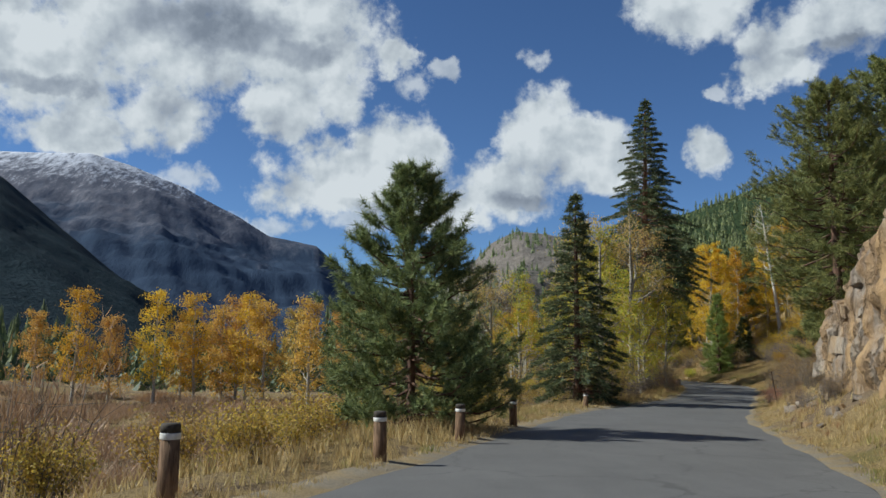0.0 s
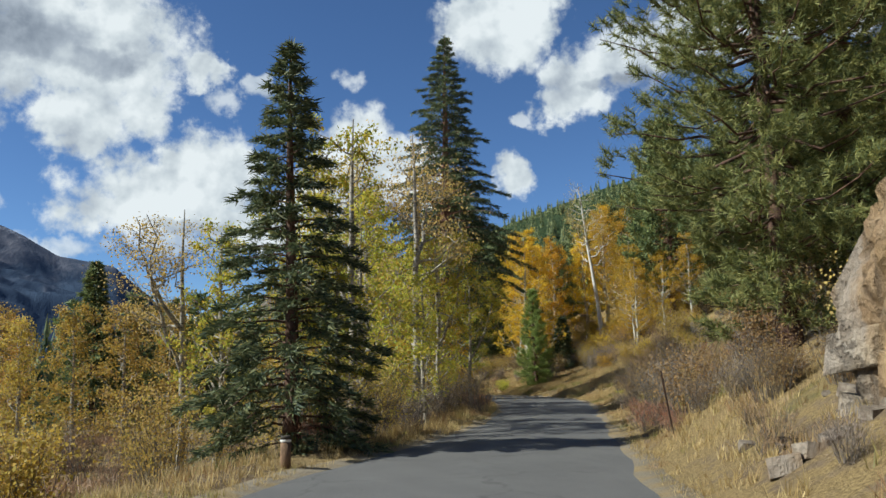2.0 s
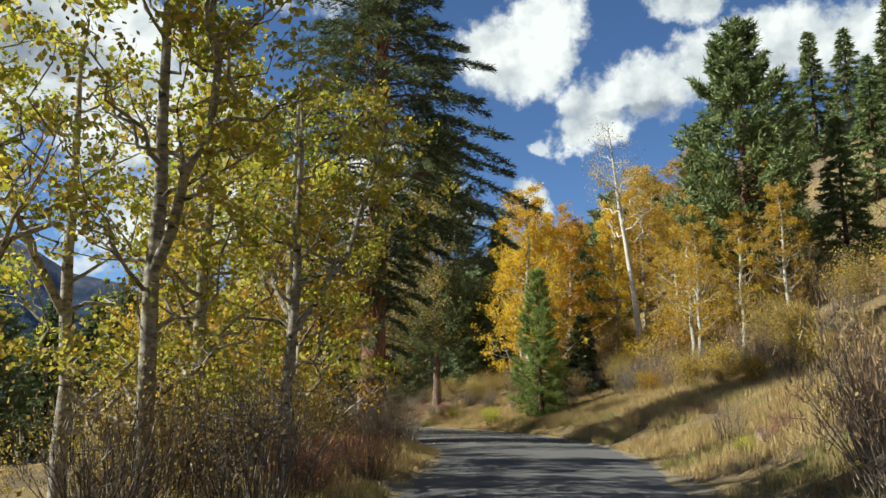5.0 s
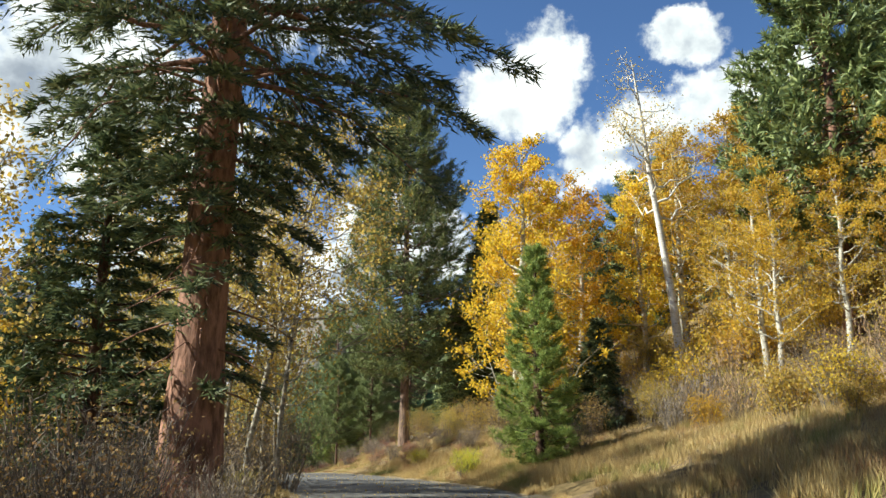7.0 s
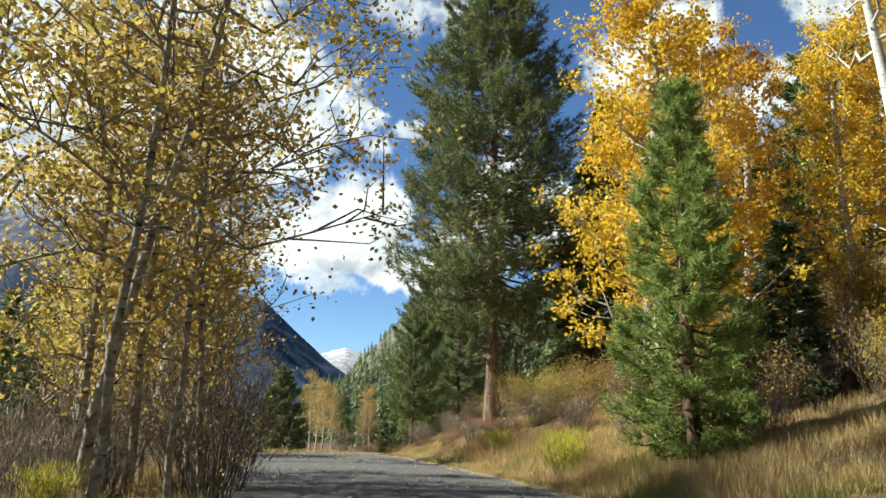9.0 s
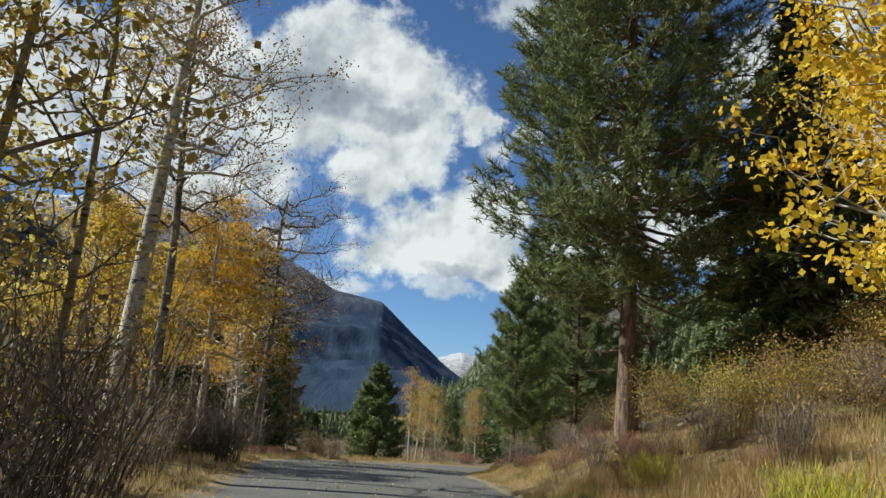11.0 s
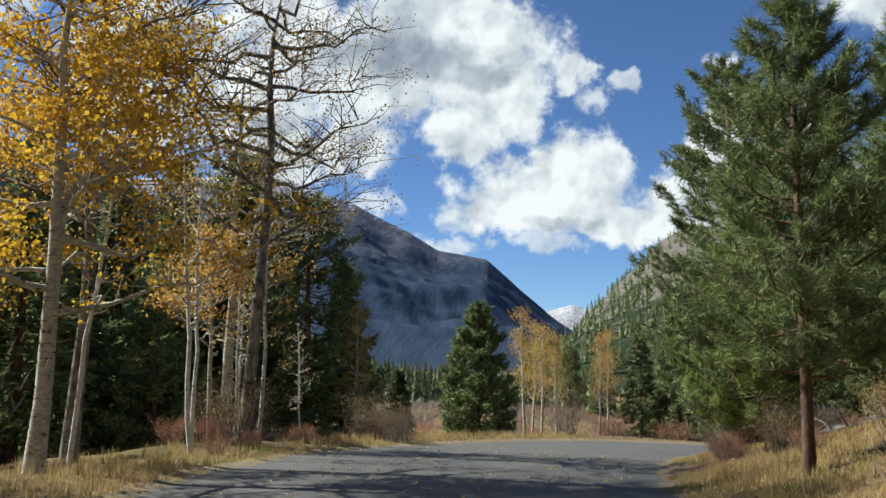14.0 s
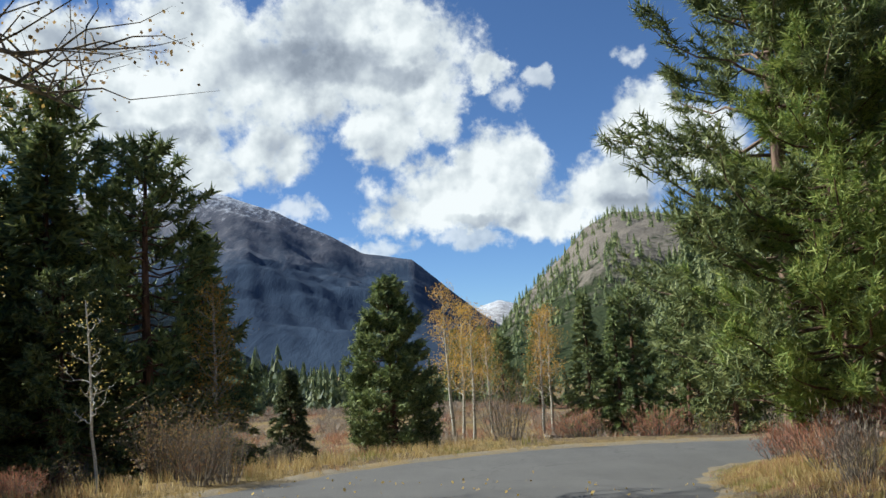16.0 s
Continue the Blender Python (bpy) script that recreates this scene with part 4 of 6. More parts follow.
# ---------------------------------------------------------------- first stretch: conifers beside the road
plant("pine_tree", pine(6.9, 3.3, 11, PINE, BARK_SPRUCE, clear=0.06, limbs=125, tufts=27, tuft=(0.23, 0.022), blunt=0.9, ragged=0.4, spikes=36, power=1.0, inner=0.22, lift=-0.1, spread=0.3, girth=0.6), 1.8, 19.4,
      "bushy dark green pine with brush-like needle clusters beside the road", "pine tree", turn=20)
plant("spruce_tree", conifer(10.6, 2.7, 12, SPRUCE, BARK_SPRUCE, clear=0.03, per_m=13, thick=2.0, blade=(0.26, 0.055)), 11.9, 36.7,
      "slender dark green spruce growing at the road edge", "spruce tree", turn=40)
plant("spruce_tree", conifer(28.0, 8.0, 13, SPRUCE, BARK_RED, clear=0.09, per_m=11.5, thick=2.1, droop=0.40, blade=(0.28, 0.055), bare=0.2, reach=((0, 1.2), (6, 2.0), (8.0, 2.8), (9.2, 6.4), (10.5, 6.8), (12, 5.8), (15, 5.0), (20, 3.0), (24, 1.8), (28, 0.2)), girth=1.28), 30.0, 71.5,
      "very tall old spruce with a thick reddish trunk and drooping boughs", "spruce tree", turn=10)
for k, (x, y, h, r0) in enumerate(((22.3, 31.2, 13.0, 4.9), (26.2, 32.6, 13.5, 4.6))):
    plant("pine_tree", pine(h, r0, 21 + k, OLIVE, BARK_SPRUCE, clear=0.07, limbs=170, tufts=40, tuft=(0.24, 0.022), ragged=0.4, spikes=30, inner=0.1, power=1.6, blunt=0.7, lift=-0.3, foot=0.34, grow=1.5), x, y,
          "sunlit olive green pine on the bank above the rock face", "pine tree", turn=60 * k)

# ---------------------------------------------------------------- leafy trees along the left verge
A_LIME = [broadleaf(11.0, 2.4, 31, LIME, BARK_SHADY, start=0.14, limbs=34, n_leaves=6400, leaf=0.12, fork=1, clump=0.14), broadleaf(9.5, 2.1, 32, LIME, BARK_SHADY, start=0.12, limbs=32, n_leaves=5200, leaf=0.12, clump=0.14),
          broadleaf(13.0, 2.6, 33, STRAWLEAF, BARK_SHADY, start=0.25, limbs=30, n_leaves=3600, fork=2, leaf=0.11)]
A_GOLD = [broadleaf(11.5, 2.2, 34, GOLD, BARK_ASPEN, start=0.14, n_leaves=10500, limbs=40, twigs=6, leaf=0.125, clump=0.16), broadleaf(9.0, 1.9, 35, GOLD, BARK_ASPEN, start=0.10, n_leaves=8500, limbs=36, twigs=6, leaf=0.125, clump=0.16),
          broadleaf(14.0, 2.7, 36, GOLD, BARK_ASPEN, start=0.10, n_leaves=17000, limbs=50, twigs=7, leaf=0.13, clump=0.16), broadleaf(12.5, 2.2, 37, YELLOW, BARK_ASPEN, start=0.2, n_leaves=9000, limbs=40, twigs=6, leaf=0.12, clump=0.16)]
for k, (x, y, s) in enumerate(((14.5, 40.5, 0.95), (16.2, 45.2, 0.75), (17.6, 50.0, 1.1), (19.5, 48.6, 1.0), (21.4, 51.2, 0.8), (14.0, 47.5, 0.8), (22.4, 54.8, 0.95), (18.4, 53.8, 1.1), (24.5, 58.5, 0.9), (11.0, 45.5, 0.9), (20.0, 57.5, 0.95),
                               (13.2, 37.2, 0.5), (17.6, 42.6, 0.55), (23.3, 52.0, 0.6), (10.0, 48.5, 0.8))):
    plant("aspen_tree", A_LIME[(0, 0, 1, 2, 0, 1, 1, 2, 0, 1, 0, 1, 1, 0, 2)[k]], x, y, "slim pale-barked aspen with thin yellow-green autumn leaves", "aspen tree", "aspens along the verge", turn=47 * k, size=s)

A_YEL = broadleaf(9.0, 2.4, 42, YELLOW, BARK_SHADY, start=0.12, limbs=34, twigs=6, n_leaves=6500, leaf=0.12, clump=0.15, girth=0.7)
for k, (x, y, s) in enumerate(((24.9, 59.8, 0.85), (22.4, 63.5, 0.95), (25.2, 65.5, 0.6), (26.0, 68.0, 0.55))):
    plant("aspen_tree", A_YEL, x, y, "young aspen with clear yellow leaves beside the big spruce", "aspen tree", "yellow aspens by the spruce", turn=83 * k, size=s)

# far meadow row
A_FAR = [broadleaf(11.5, 2.2, 38, GOLD, BARK_ASPEN, start=0.12, n_leaves=5200, limbs=30, twigs=4, leaf=0.17, clump=0.28), broadleaf(9.0, 1.9, 39, ORANGE, BARK_ASPEN, start=0.08, n_leaves=4600, limbs=26, twigs=4, leaf=0.17, clump=0.28)]
A_DULL = broadleaf(9.5, 2.1, 40, SUNLEAF, BARK_SHADY, start=0.1, n_leaves=5200, limbs=30, twigs=5, leaf=0.14, clump=0.22)
for k, (x, y, s) in enumerate(((-20.5, 66.7, 0.8), (-18.2, 68.7, 0.8), (-14.4, 67.7, 0.8), (-12.6, 69.5, 0.75), (-11.2, 68.2, 0.8), (-7.9, 68.8, 1.02), (-1.6, 59.2, 0.9), (-5.4, 66.0, 0.95), (2.0, 62.0, 0.8), (-9.5, 72.0, 0.95), (5.5, 66.0, 0.85), (-3.0, 74.0, 0.9),
                               (-7.0, 67.0, 0.8), (4.0, 55.0, 0.7), (8.0, 60.0, 0.8), (1.0, 72.0, 0.9), (10.5, 70.0, 0.9), (-26.0, 74.0, 0.8))):
    plant("aspen_tree", A_FAR[k % 2] if x < -4 else A_DULL if k % 3 else A_FAR[1], x, y, "golden aspen at the edge of the meadow" if x < -4 else "dull amber aspen thinning out at the meadow", "aspen tree", "aspens across the meadow", turn=31 * k, size=s, tall=1.05)

# ---------------------------------------------------------------- second stretch
plant("pine_tree", pine(9.4, 2.2, 41, PINE_BRIGHT, BARK_SPRUCE, clear=0.03, limbs=150, tufts=32, tuft=(0.22, 0.026), blunt=0.85, ragged=0.3, spikes=16, power=1.05, inner=0.15), 44.6, 84.6,
      "young bright green conical pine in the dry grass", "pine tree", turn=15)
plant("spruce_tree", conifer(5.4, 1.5, 42, SPRUCE, BARK_SPRUCE, clear=0.05, per_m=17, thick=1.5), 49.6, 88.0, "small dark spruce among yellow shrubs", "spruce tree")
plant("aspen_tree", A_GOLD[2], 46.3, 89.4, "broad aspen glowing with dense orange-gold leaves", "aspen tree", "orange aspens", turn=30, size=1.12)
plant("aspen_tree", A_GOLD[2], 48.3, 91.5, "broad aspen glowing with dense orange-gold leaves", "aspen tree", "orange aspens", turn=130, size=1.0)
plant("aspen_tree", broadleaf(18.0, 2.6, 43, STRAWLEAF, BARK_WHITE, start=0.5, limbs=26, n_leaves=2600, lean=(-0.11, 0.0), girth=1.05, top_leaf=0.2, kink=0.03), 54.3, 87.8,
      "leaning dead-topped aspen with a bleached white trunk", "aspen tree")
for k, (x, y, s, g) in enumerate(((57.2, 91.0, 1.15, 3), (58.8, 88.3, 1.1, 3), (60.5, 85.6, 1.0, 3), (55.5, 92.5, 1.05, 0), (62.5, 91.0, 1.1, 3), (52.0, 93.5, 1.15, 0), (65.0, 85.0, 1.0, 3), (50.5, 96.0, 0.95, 0), (56.8, 86.6, 0.8, 3), (60.0, 95.0, 1.2, 0), (67.0, 89.0, 1.1, 3), (52.8, 79.6, 0.75, 3), (54.6, 77.8, 0.7, 3), (56.4, 76.0, 0.72, 3), (54.0, 81.6, 0.85, 3))):
    plant("aspen_tree", A_GOLD[g], x, y, "golden aspen on the hillside in autumn leaf", "aspen tree", "aspens on the hillside", turn=53 * k, size=s)
plant("pine_tree", pine(25.5, 6.4, 44, PINE, BARK_OLDPINE, clear=0.19, limbs=300, tufts=56, tuft=(0.32, 0.04), girth=0.72, ragged=0.4, blunt=0.75, spikes=15, spread=0.3, power=1.25, dead=22, inner=0.15), 45.1, 104.6,
      "tall dense old pine with a reddish flaking trunk base", "pine tree", turn=70)
plant("pine_tree", pine(21.0, 4.9, 45, PINE, BARK_PINE, clear=0.2, limbs=180, tufts=34, tuft=(0.46, 0.13), ragged=0.3, blunt=0.8, spikes=8), 57.5, 80.1,
      "tall dark green conifer on the hillside", "pine tree", turn=140)

# left verge of the second stretch
A_TAN = [broadleaf(12.0, 2.3, 46, TAN, BARK_SHADY, start=0.2, limbs=34, n_leaves=4400, leaf=0.12, girth=0.62, clump=0.28), broadleaf(10.0, 1.9, 47, TAN, BARK_SHADY, start=0.12, limbs=32, n_leaves=3600, leaf=0.12, girth=0.55, clump=0.26)]
for k, (x, y, s, g) in enumerate(((33.4, 85.2, 0.95, 0), (30.4, 88.6, 1.1, 0), (31.7, 82.8, 0.9, 1), (29.4, 92.5, 0.9, 0), (29.0, 84.0, 1.15, 0), (28.0, 79.0, 1.1, 1), (32.2, 86.9, 0.8, 1), (25.5, 74.0, 1.0, 1), (24.0, 67.0, 1.0, 0))):
    plant("aspen_tree", A_TAN[g], x, y, "tall thin aspen with sunlit tawny yellow leaves", "aspen tree", "tawny aspens along the verge", turn=61 * k, size=s)

plant("aspen_tree", broadleaf(13.0, 4.2, 48, TAN, BARK_SHADY, start=0.36, limbs=40, twigs=7, n_leaves=10500, leaf=0.12, girth=0.5, clump=0.26, lean=(0.18, 0.0), up=0.35), 32.2, 81.0,
      "leaning aspen with a broad tawny crown over the road", "aspen tree")

# ---------------------------------------------------------------- third stretch
A_LIGHT = [broadleaf(12.0, 2.2, 63, GOLD, BARK_ASPEN, start=0.42, n_leaves=3600, limbs=26, leaf=0.13, clump=0.34), broadleaf(10.0, 2.0, 64, YELLOW, BARK_ASPEN, start=0.4, n_leaves=3000, limbs=24, leaf=0.13, clump=0.34)]
A_OLD = [broadleaf(15.0, 4.2, 51, BROWNLEAF, BARK_OLD, start=0.46, limbs=30, twigs=16, n_leaves=6000, leaf=0.085, girth=1.0, up=0.3, kink=0.05, taper=0.3, clump=0.22),
         broadleaf(14.5, 2.8, 52, STRAWLEAF, BARK_ASPEN, start=0.45, limbs=22, twigs=10, n_leaves=1900, leaf=0.10, fork=1, girth=1.05, up=0.5)]
A_POLE = broadleaf(9.0, 1.0, 65, STRAWLEAF, BARK_WHITE, start=0.4, limbs=16, twigs=4, n_leaves=260, leaf=0.09, girth=0.45, kink=0.05)
A_STEM = broadleaf(9.0, 1.3, 73, TAN, BARK_SHADY, start=0.25, limbs=22, twigs=5, n_leaves=1100, leaf=0.10, girth=0.4, kink=0.05, clump=0.2)
A_RICH = [broadleaf(15.0, 4.0, 66, GOLD, BARK_ASPEN, start=0.27, limbs=46, twigs=8, n_leaves=19000, leaf=0.14, clump=0.26, fork=1, up=0.3, girth=1.1),
          broadleaf(12.0, 3.2, 67, YELLOW, BARK_ASPEN, start=0.30, limbs=34, twigs=7, n_leaves=9000, leaf=0.13, clump=0.26, up=0.5, girth=1.1)]
A_RUSTY = broadleaf(8.0, 1.9, 68, ORANGE, BARK_ASPEN, start=0.45, limbs=22, twigs=6, n_leaves=4600, leaf=0.12, clump=0.2, girth=0.7)
for k, (x, y, s, me, tilt) in enumerate(((28.9, 115.2, 0.8, A_RICH[0], 1), (29.7, 125.1, 1.08, A_OLD[0], 3),
                                         (27.7, 128.3, 1.0, A_OLD[1], -3), (28.0, 126.6, 0.95, A_RUSTY, 0), (27.6, 108.5, 0.8, A_RICH[1], 5), (27.0, 105.5, 0.78, A_RICH[1], 3), (25.5, 112.0, 0.8, A_RICH[1], 0), (24.6, 118.0, 0.8, A_LIGHT[1], 0), (27.4, 119.0, 0.95, A_OLD[0], 0))):
    plant("aspen_tree", me, x, y, "old aspen with dark scarred limbs and almost no leaves" if me in A_OLD else "golden aspen with a pale scarred trunk", "aspen tree", "aspens along the verge", turn=67 * k, size=s, tilt=(0, tilt))
plant("aspen_tree", broadleaf(15.5, 3.4, 71, BROWNLEAF, BARK_ASPEN, start=0.52, limbs=30, twigs=10, n_leaves=5200, leaf=0.09, girth=1.35, up=0.45, kink=0.02, clump=0.2), 30.66, 99.0,
      "leaning old aspen with a stout pale trunk and thin brown leaves", "aspen tree", turn=20, tilt=(0, 3.5))
plant("aspen_tree", broadleaf(14.0, 2.6, 72, BROWNLEAF, BARK_OLD, start=0.5, limbs=24, twigs=10, n_leaves=3000, leaf=0.09, girth=0.85, up=0.5, kink=0.04, clump=0.2), 30.85, 102.0,
      "leaning old aspen with a dark trunk and thin brown leaves", "aspen tree", turn=75, tilt=(0, -0.5))
for k, (x, y, s) in enumerate(((29.4, 121.6, 1.0), (29.0, 122.6, 0.9), (29.7, 126.4, 1.0), (27.2, 131.0, 0.9), (25.6, 136.0, 0.95), (27.4, 140.5, 0.8), (28.0, 118.0, 0.9), (30.0, 106.5, 0.8), (33.4, 82.2, 1.0), (33.8, 84.2, 1.1), (32.6, 83.2, 1.2), (33.6, 86.2, 1.0), (32.8, 79.0, 1.1), (33.9, 88.0, 0.9))):
    plant("aspen_tree", A_STEM if y < 90 else A_POLE, x, y, "slim grey aspen stem with a few tawny leaves" if y < 90 else "slim bare white aspen sapling", "aspen tree", "bare aspen saplings", turn=41 * k, size=s, tilt=(0, (k % 3 - 1) * 4))
P_YOUNG = [pine(7.9, 1.95, 53, PINE, BARK_SPRUCE, clear=0.2, limbs=110, tufts=28, tuft=(0.22, 0.016), blunt=0.8, spikes=24, power=1.05, inner=0.14, lift=0.1, spread=0.24, ragged=0.3, girth=0.45),
           pine(8.8, 2.6, 54, PINE_BRIGHT, BARK_SPRUCE, clear=0.04, limbs=110, tufts=28, tuft=(0.24, 0.022), blunt=0.8, spikes=22, power=1.05, inner=0.14, lift=0.1, spread=0.24, ragged=0.3, girth=0.45)]
for k, (x, y, s, g) in enumerate(((42.7, 113.3, 1.0, 0), (45.8, 115.4, 1.0, 0), (47.0, 130.3, 1.2, 1))):
    plant("pine_tree", P_YOUNG[g], x, y, "young green pine with open branches" if g == 0 else "bright yellow-green young pine", "pine tree", "young pines on the bank", turn=71 * k, size=s)
P_BIG = pine(15.5, 3.9, 55, PINE, BARK_OLDPINE, clear=0.08, limbs=125, tufts=36, tuft=(0.3, 0.04), ragged=0.55, spikes=17, lift=0.0, spread=0.28, inner=0.3, blunt=0.6, girth=0.85)
for k, (x, y, s) in enumerate(((46.7, 132.4, 1.0), (50.2, 135.0, 0.98), (54.5, 131.0, 0.9))):
    plant("pine_tree", P_BIG, x, y, "tall ragged green pine with a reddish trunk by the bend", "pine tree", "pines by the bend", turn=90 * k, size=s)
plant("pine_tree", pine(11.8, 3.4, 56, PINE, BARK_PINE, clear=0.02, limbs=150, tufts=34, tuft=(0.4, 0.11), blunt=0.75, ragged=0.22, spikes=8), 35.4, 167.0, "dense rounded dark green pine in the valley", "pine tree")
plant("spruce_tree", conifer(6.0, 1.9, 57, SPRUCE, BARK_SPRUCE, clear=0.03, per_m=14, thick=1.4), 28.7, 166.2, "small dark spruce in the valley", "spruce tree")
S_DARK = [conifer(18.0, 4.8, 58, PINE, BARK_SPRUCE, clear=0.03, per_m=9, blade=(0.62, 0.22), thick=0.75), pine(17.0, 5.2, 59, PINE, BARK_PINE, clear=0.02, limbs=110, tufts=20, tuft=(0.52, 0.15), spikes=8, power=1.3, ragged=0.3)]
for k, (x, y, s) in enumerate(((20.6, 150.6, 1.0), (24.4, 153.8, 1.05), (17.0, 147.0, 0.9), (18.5, 154.6, 1.22), (14.0, 141.0, 0.8), (13.0, 133.0, 0.7), (15.5, 151.0, 1.1), (12.0, 125.0, 0.7), (26.0, 156.5, 0.75), (10.0, 116.0, 0.75), (12.0, 150.0, 1.0), (19.0, 141.5, 0.6), (11.0, 144.0, 0.9), (22.6, 148.0, 0.62))):
    plant("conifer_tree", S_DARK[k % 2], x, y, "dense shaded dark conifer", "conifer tree", "dark conifers below the road", turn=83 * k, size=s)
plant("conifer_tree", S_DARK[0], 4.8, 108.7, "lone dark conifer rising over the golden meadow trees", "conifer tree", turn=20, size=1.0)
plant("conifer_tree", S_DARK[0], 51.0, 104.0, "dark conifer on the bank behind the old pine", "conifer tree", turn=50, size=0.8)
plant("aspen_tree", A_LIGHT[0], 49.4, 97.0, "golden aspen with a high thin crown on the bank", "aspen tree", turn=210, size=1.05)
C_SHADE = conifer(11.0, 3.4, 76, SPRUCE, BARK_SPRUCE, clear=0.03, per_m=13, thick=1.7, blade=(0.3, 0.07))
C_MID = [conifer(13.0, 2.8, 60, PINE, BARK_SPRUCE, clear=0.04, per_m=8, thick=0.7, blade=(0.52, 0.16)), pine(12.0, 2.9, 61, PINE, BARK_PINE, clear=0.04, limbs=85, tufts=17, tuft=(0.5, 0.14), spikes=7)]
for k, (x, y, s) in enumerate(((50.5, 178.0, 0.9), (54.3, 179.0, 1.0), (60.5, 182.0, 1.15), (57.0, 174.0, 0.95), (64.0, 176.0, 1.1), (48.0, 240.0, 1.0), (52.0, 225.0, 1.0), (68.0, 185.0, 1.2), (41.0, 262.0, 1.2), (46.5, 270.0, 1.3), (52.5, 176.5, 0.8), (59.0, 170.0, 0.9), (63.0, 166.0, 1.0),
                               (9.0, 110.0, 1.2), (13.0, 124.0, 1.2), (2.5, 118.0, 1.2), (18.0, 131.0, 1.1))):
    plant("conifer_tree", C_MID[k % 2], x, y, "green conifer in the valley below the bend", "conifer tree", "valley conifers", turn=37 * k, size=s)
for k, (x, y, s) in enumerate(((28.0, 73.9, 0.9), (22.5, 71.0, 0.9), (26.0, 80.0, 0.8))):
    plant("conifer_tree", C_SHADE, x, y, "dark green conifer crowded below the road", "conifer tree", "dark conifers below the road", turn=57 * k, size=s)
r = np.random.default_rng(70)
for k in range(48):
    y = r.uniform(36, 128)
    e = r.uniform(20, 62)
    i = int(np.argmin(np.abs(LINE[:, 1] - y)))
    x = LINE[i, 0] + e * 0.95
    if (x < 70 and 78 < y < 98) or (e < 30 and y < 66):
        continue
    plant("conifer_tree", C_MID[k % 2], float(x), float(y), "tall green conifer on the steep hillside", "conifer tree", "hillside conifers", turn=37 * k, size=float(r.uniform(0.75, 1.1)))
for k in range(26):
    x, y = float(r.uniform(62, 96)), float(r.uniform(48, 106))
    if x < 74 and 78 < y < 100:
        continue
    plant("conifer_tree", C_MID[k % 2], x, y, "tall green conifer on the steep hillside", "conifer tree", "hillside conifers", turn=53 * k, size=float(r.uniform(0.75, 1.1)))
for k in range(40):
    y, e = r.uniform(44, 72), r.uniform(32, 68)
    x = float(LINE[int(np.argmin(np.abs(LINE[:, 1] - y))), 0] + e)
    plant("conifer_tree", C_MID[k % 2], x, float(y), "tall green conifer on the steep hillside", "conifer tree", "hillside conifers", turn=59 * k, size=float(r.uniform(0.7, 1.05)))
for k, (x, y, s) in enumerate(((59.5, 131.0, 0.75), (56.5, 126.0, 0.6), (62.5, 128.0, 0.85), (67.0, 133.0, 0.9), (54.0, 129.0, 0.45), (60.0, 122.0, 0.7), (56.0, 147.0, 0.5), (60.0, 149.0, 0.6), (65.0, 150.0, 0.7), (70.0, 156.0, 0.85), (61.5, 156.0, 0.75), (75.0, 150.0, 0.9))):
    plant("conifer_tree", C_MID[k % 2], x, y, "green conifer inside the bend", "conifer tree", "conifers inside the bend", turn=43 * k, size=s)
for k in range(22):
    x, y = float(r.uniform(56, 92)), float(r.uniform(98, 128))
    plant("conifer_tree", C_MID[k % 2], x, y, "green conifer crowding the bank above the road", "conifer tree", "hillside conifers", turn=71 * k, size=float(r.uniform(0.7, 1.05)))
A_THIN = broadleaf(12.5, 1.6, 62, ORANGE, BARK_ASPEN, start=0.3, limbs=30, twigs=7, n_leaves=2400, leaf=0.12, girth=0.8, up=1.2)
for k, (x, y, s) in enumerate(((39.4, 176.0, 1.0), (41.0, 179.0, 0.9), (46.5, 178.0, 0.85), (28.1, 152.0, 0.85), (43.0, 188.0, 0.9), (40.2, 182.0, 0.95), (47.8, 182.0, 0.9))):
    plant("aspen_tree", A_THIN, x, y, "thin aspen with sparse orange leaves", "aspen tree", "valley aspens", turn=97 * k, size=s)


# ---------------------------------------------------------------- shrubs
WILLOW = [shrub(1.7, 1.2, 81, MEADOWTWIG, TWIG, stems=40, n_leaves=900, leaf=0.07, blades=True), shrub(1.4, 1.3, 82, STRAWLEAF, TWIG, stems=36, n_leaves=900, leaf=0.09)]
AMBER = [shrub(2.9, 1.7, 83, SUNLEAF, TWIG, stems=46, n_leaves=3600, leaf=0.08), shrub(2.5, 1.5, 84, TAN, TWIG, stems=44, n_leaves=2800, leaf=0.075)]
GLOW = [shrub(1.5, 1.2, 94, YELLOW, TWIG, stems=40, n_leaves=2800, leaf=0.085)]
SUNNY = [shrub(1.4, 1.2, 85, SUNLEAF, TWIG, stems=40, n_leaves=3200, leaf=0.075)]
REDDISH = [shrub(0.9, 1.0, 86, RUST, TWIG, stems=40, n_leaves=1000, leaf=0.05, blades=True)]
BROOM = [shrub(0.8, 0.8, 87, LIME, TWIG, stems=30, n_leaves=1300, leaf=0.05, blades=True)]
RUSSET = [shrub(2.1, 1.5, 95, BROWNLEAF, TWIG, stems=46, n_leaves=2000, leaf=0.08)]
BRUSH = [shrub(2.2, 1.4, 88, BROWNLEAF, TWIG, stems=60, n_leaves=900, leaf=0.055), shrub(1.9, 1.3, 89, GREYTWIG, TWIG, stems=60, n_leaves=900, leaf=0.07, blades=True)]


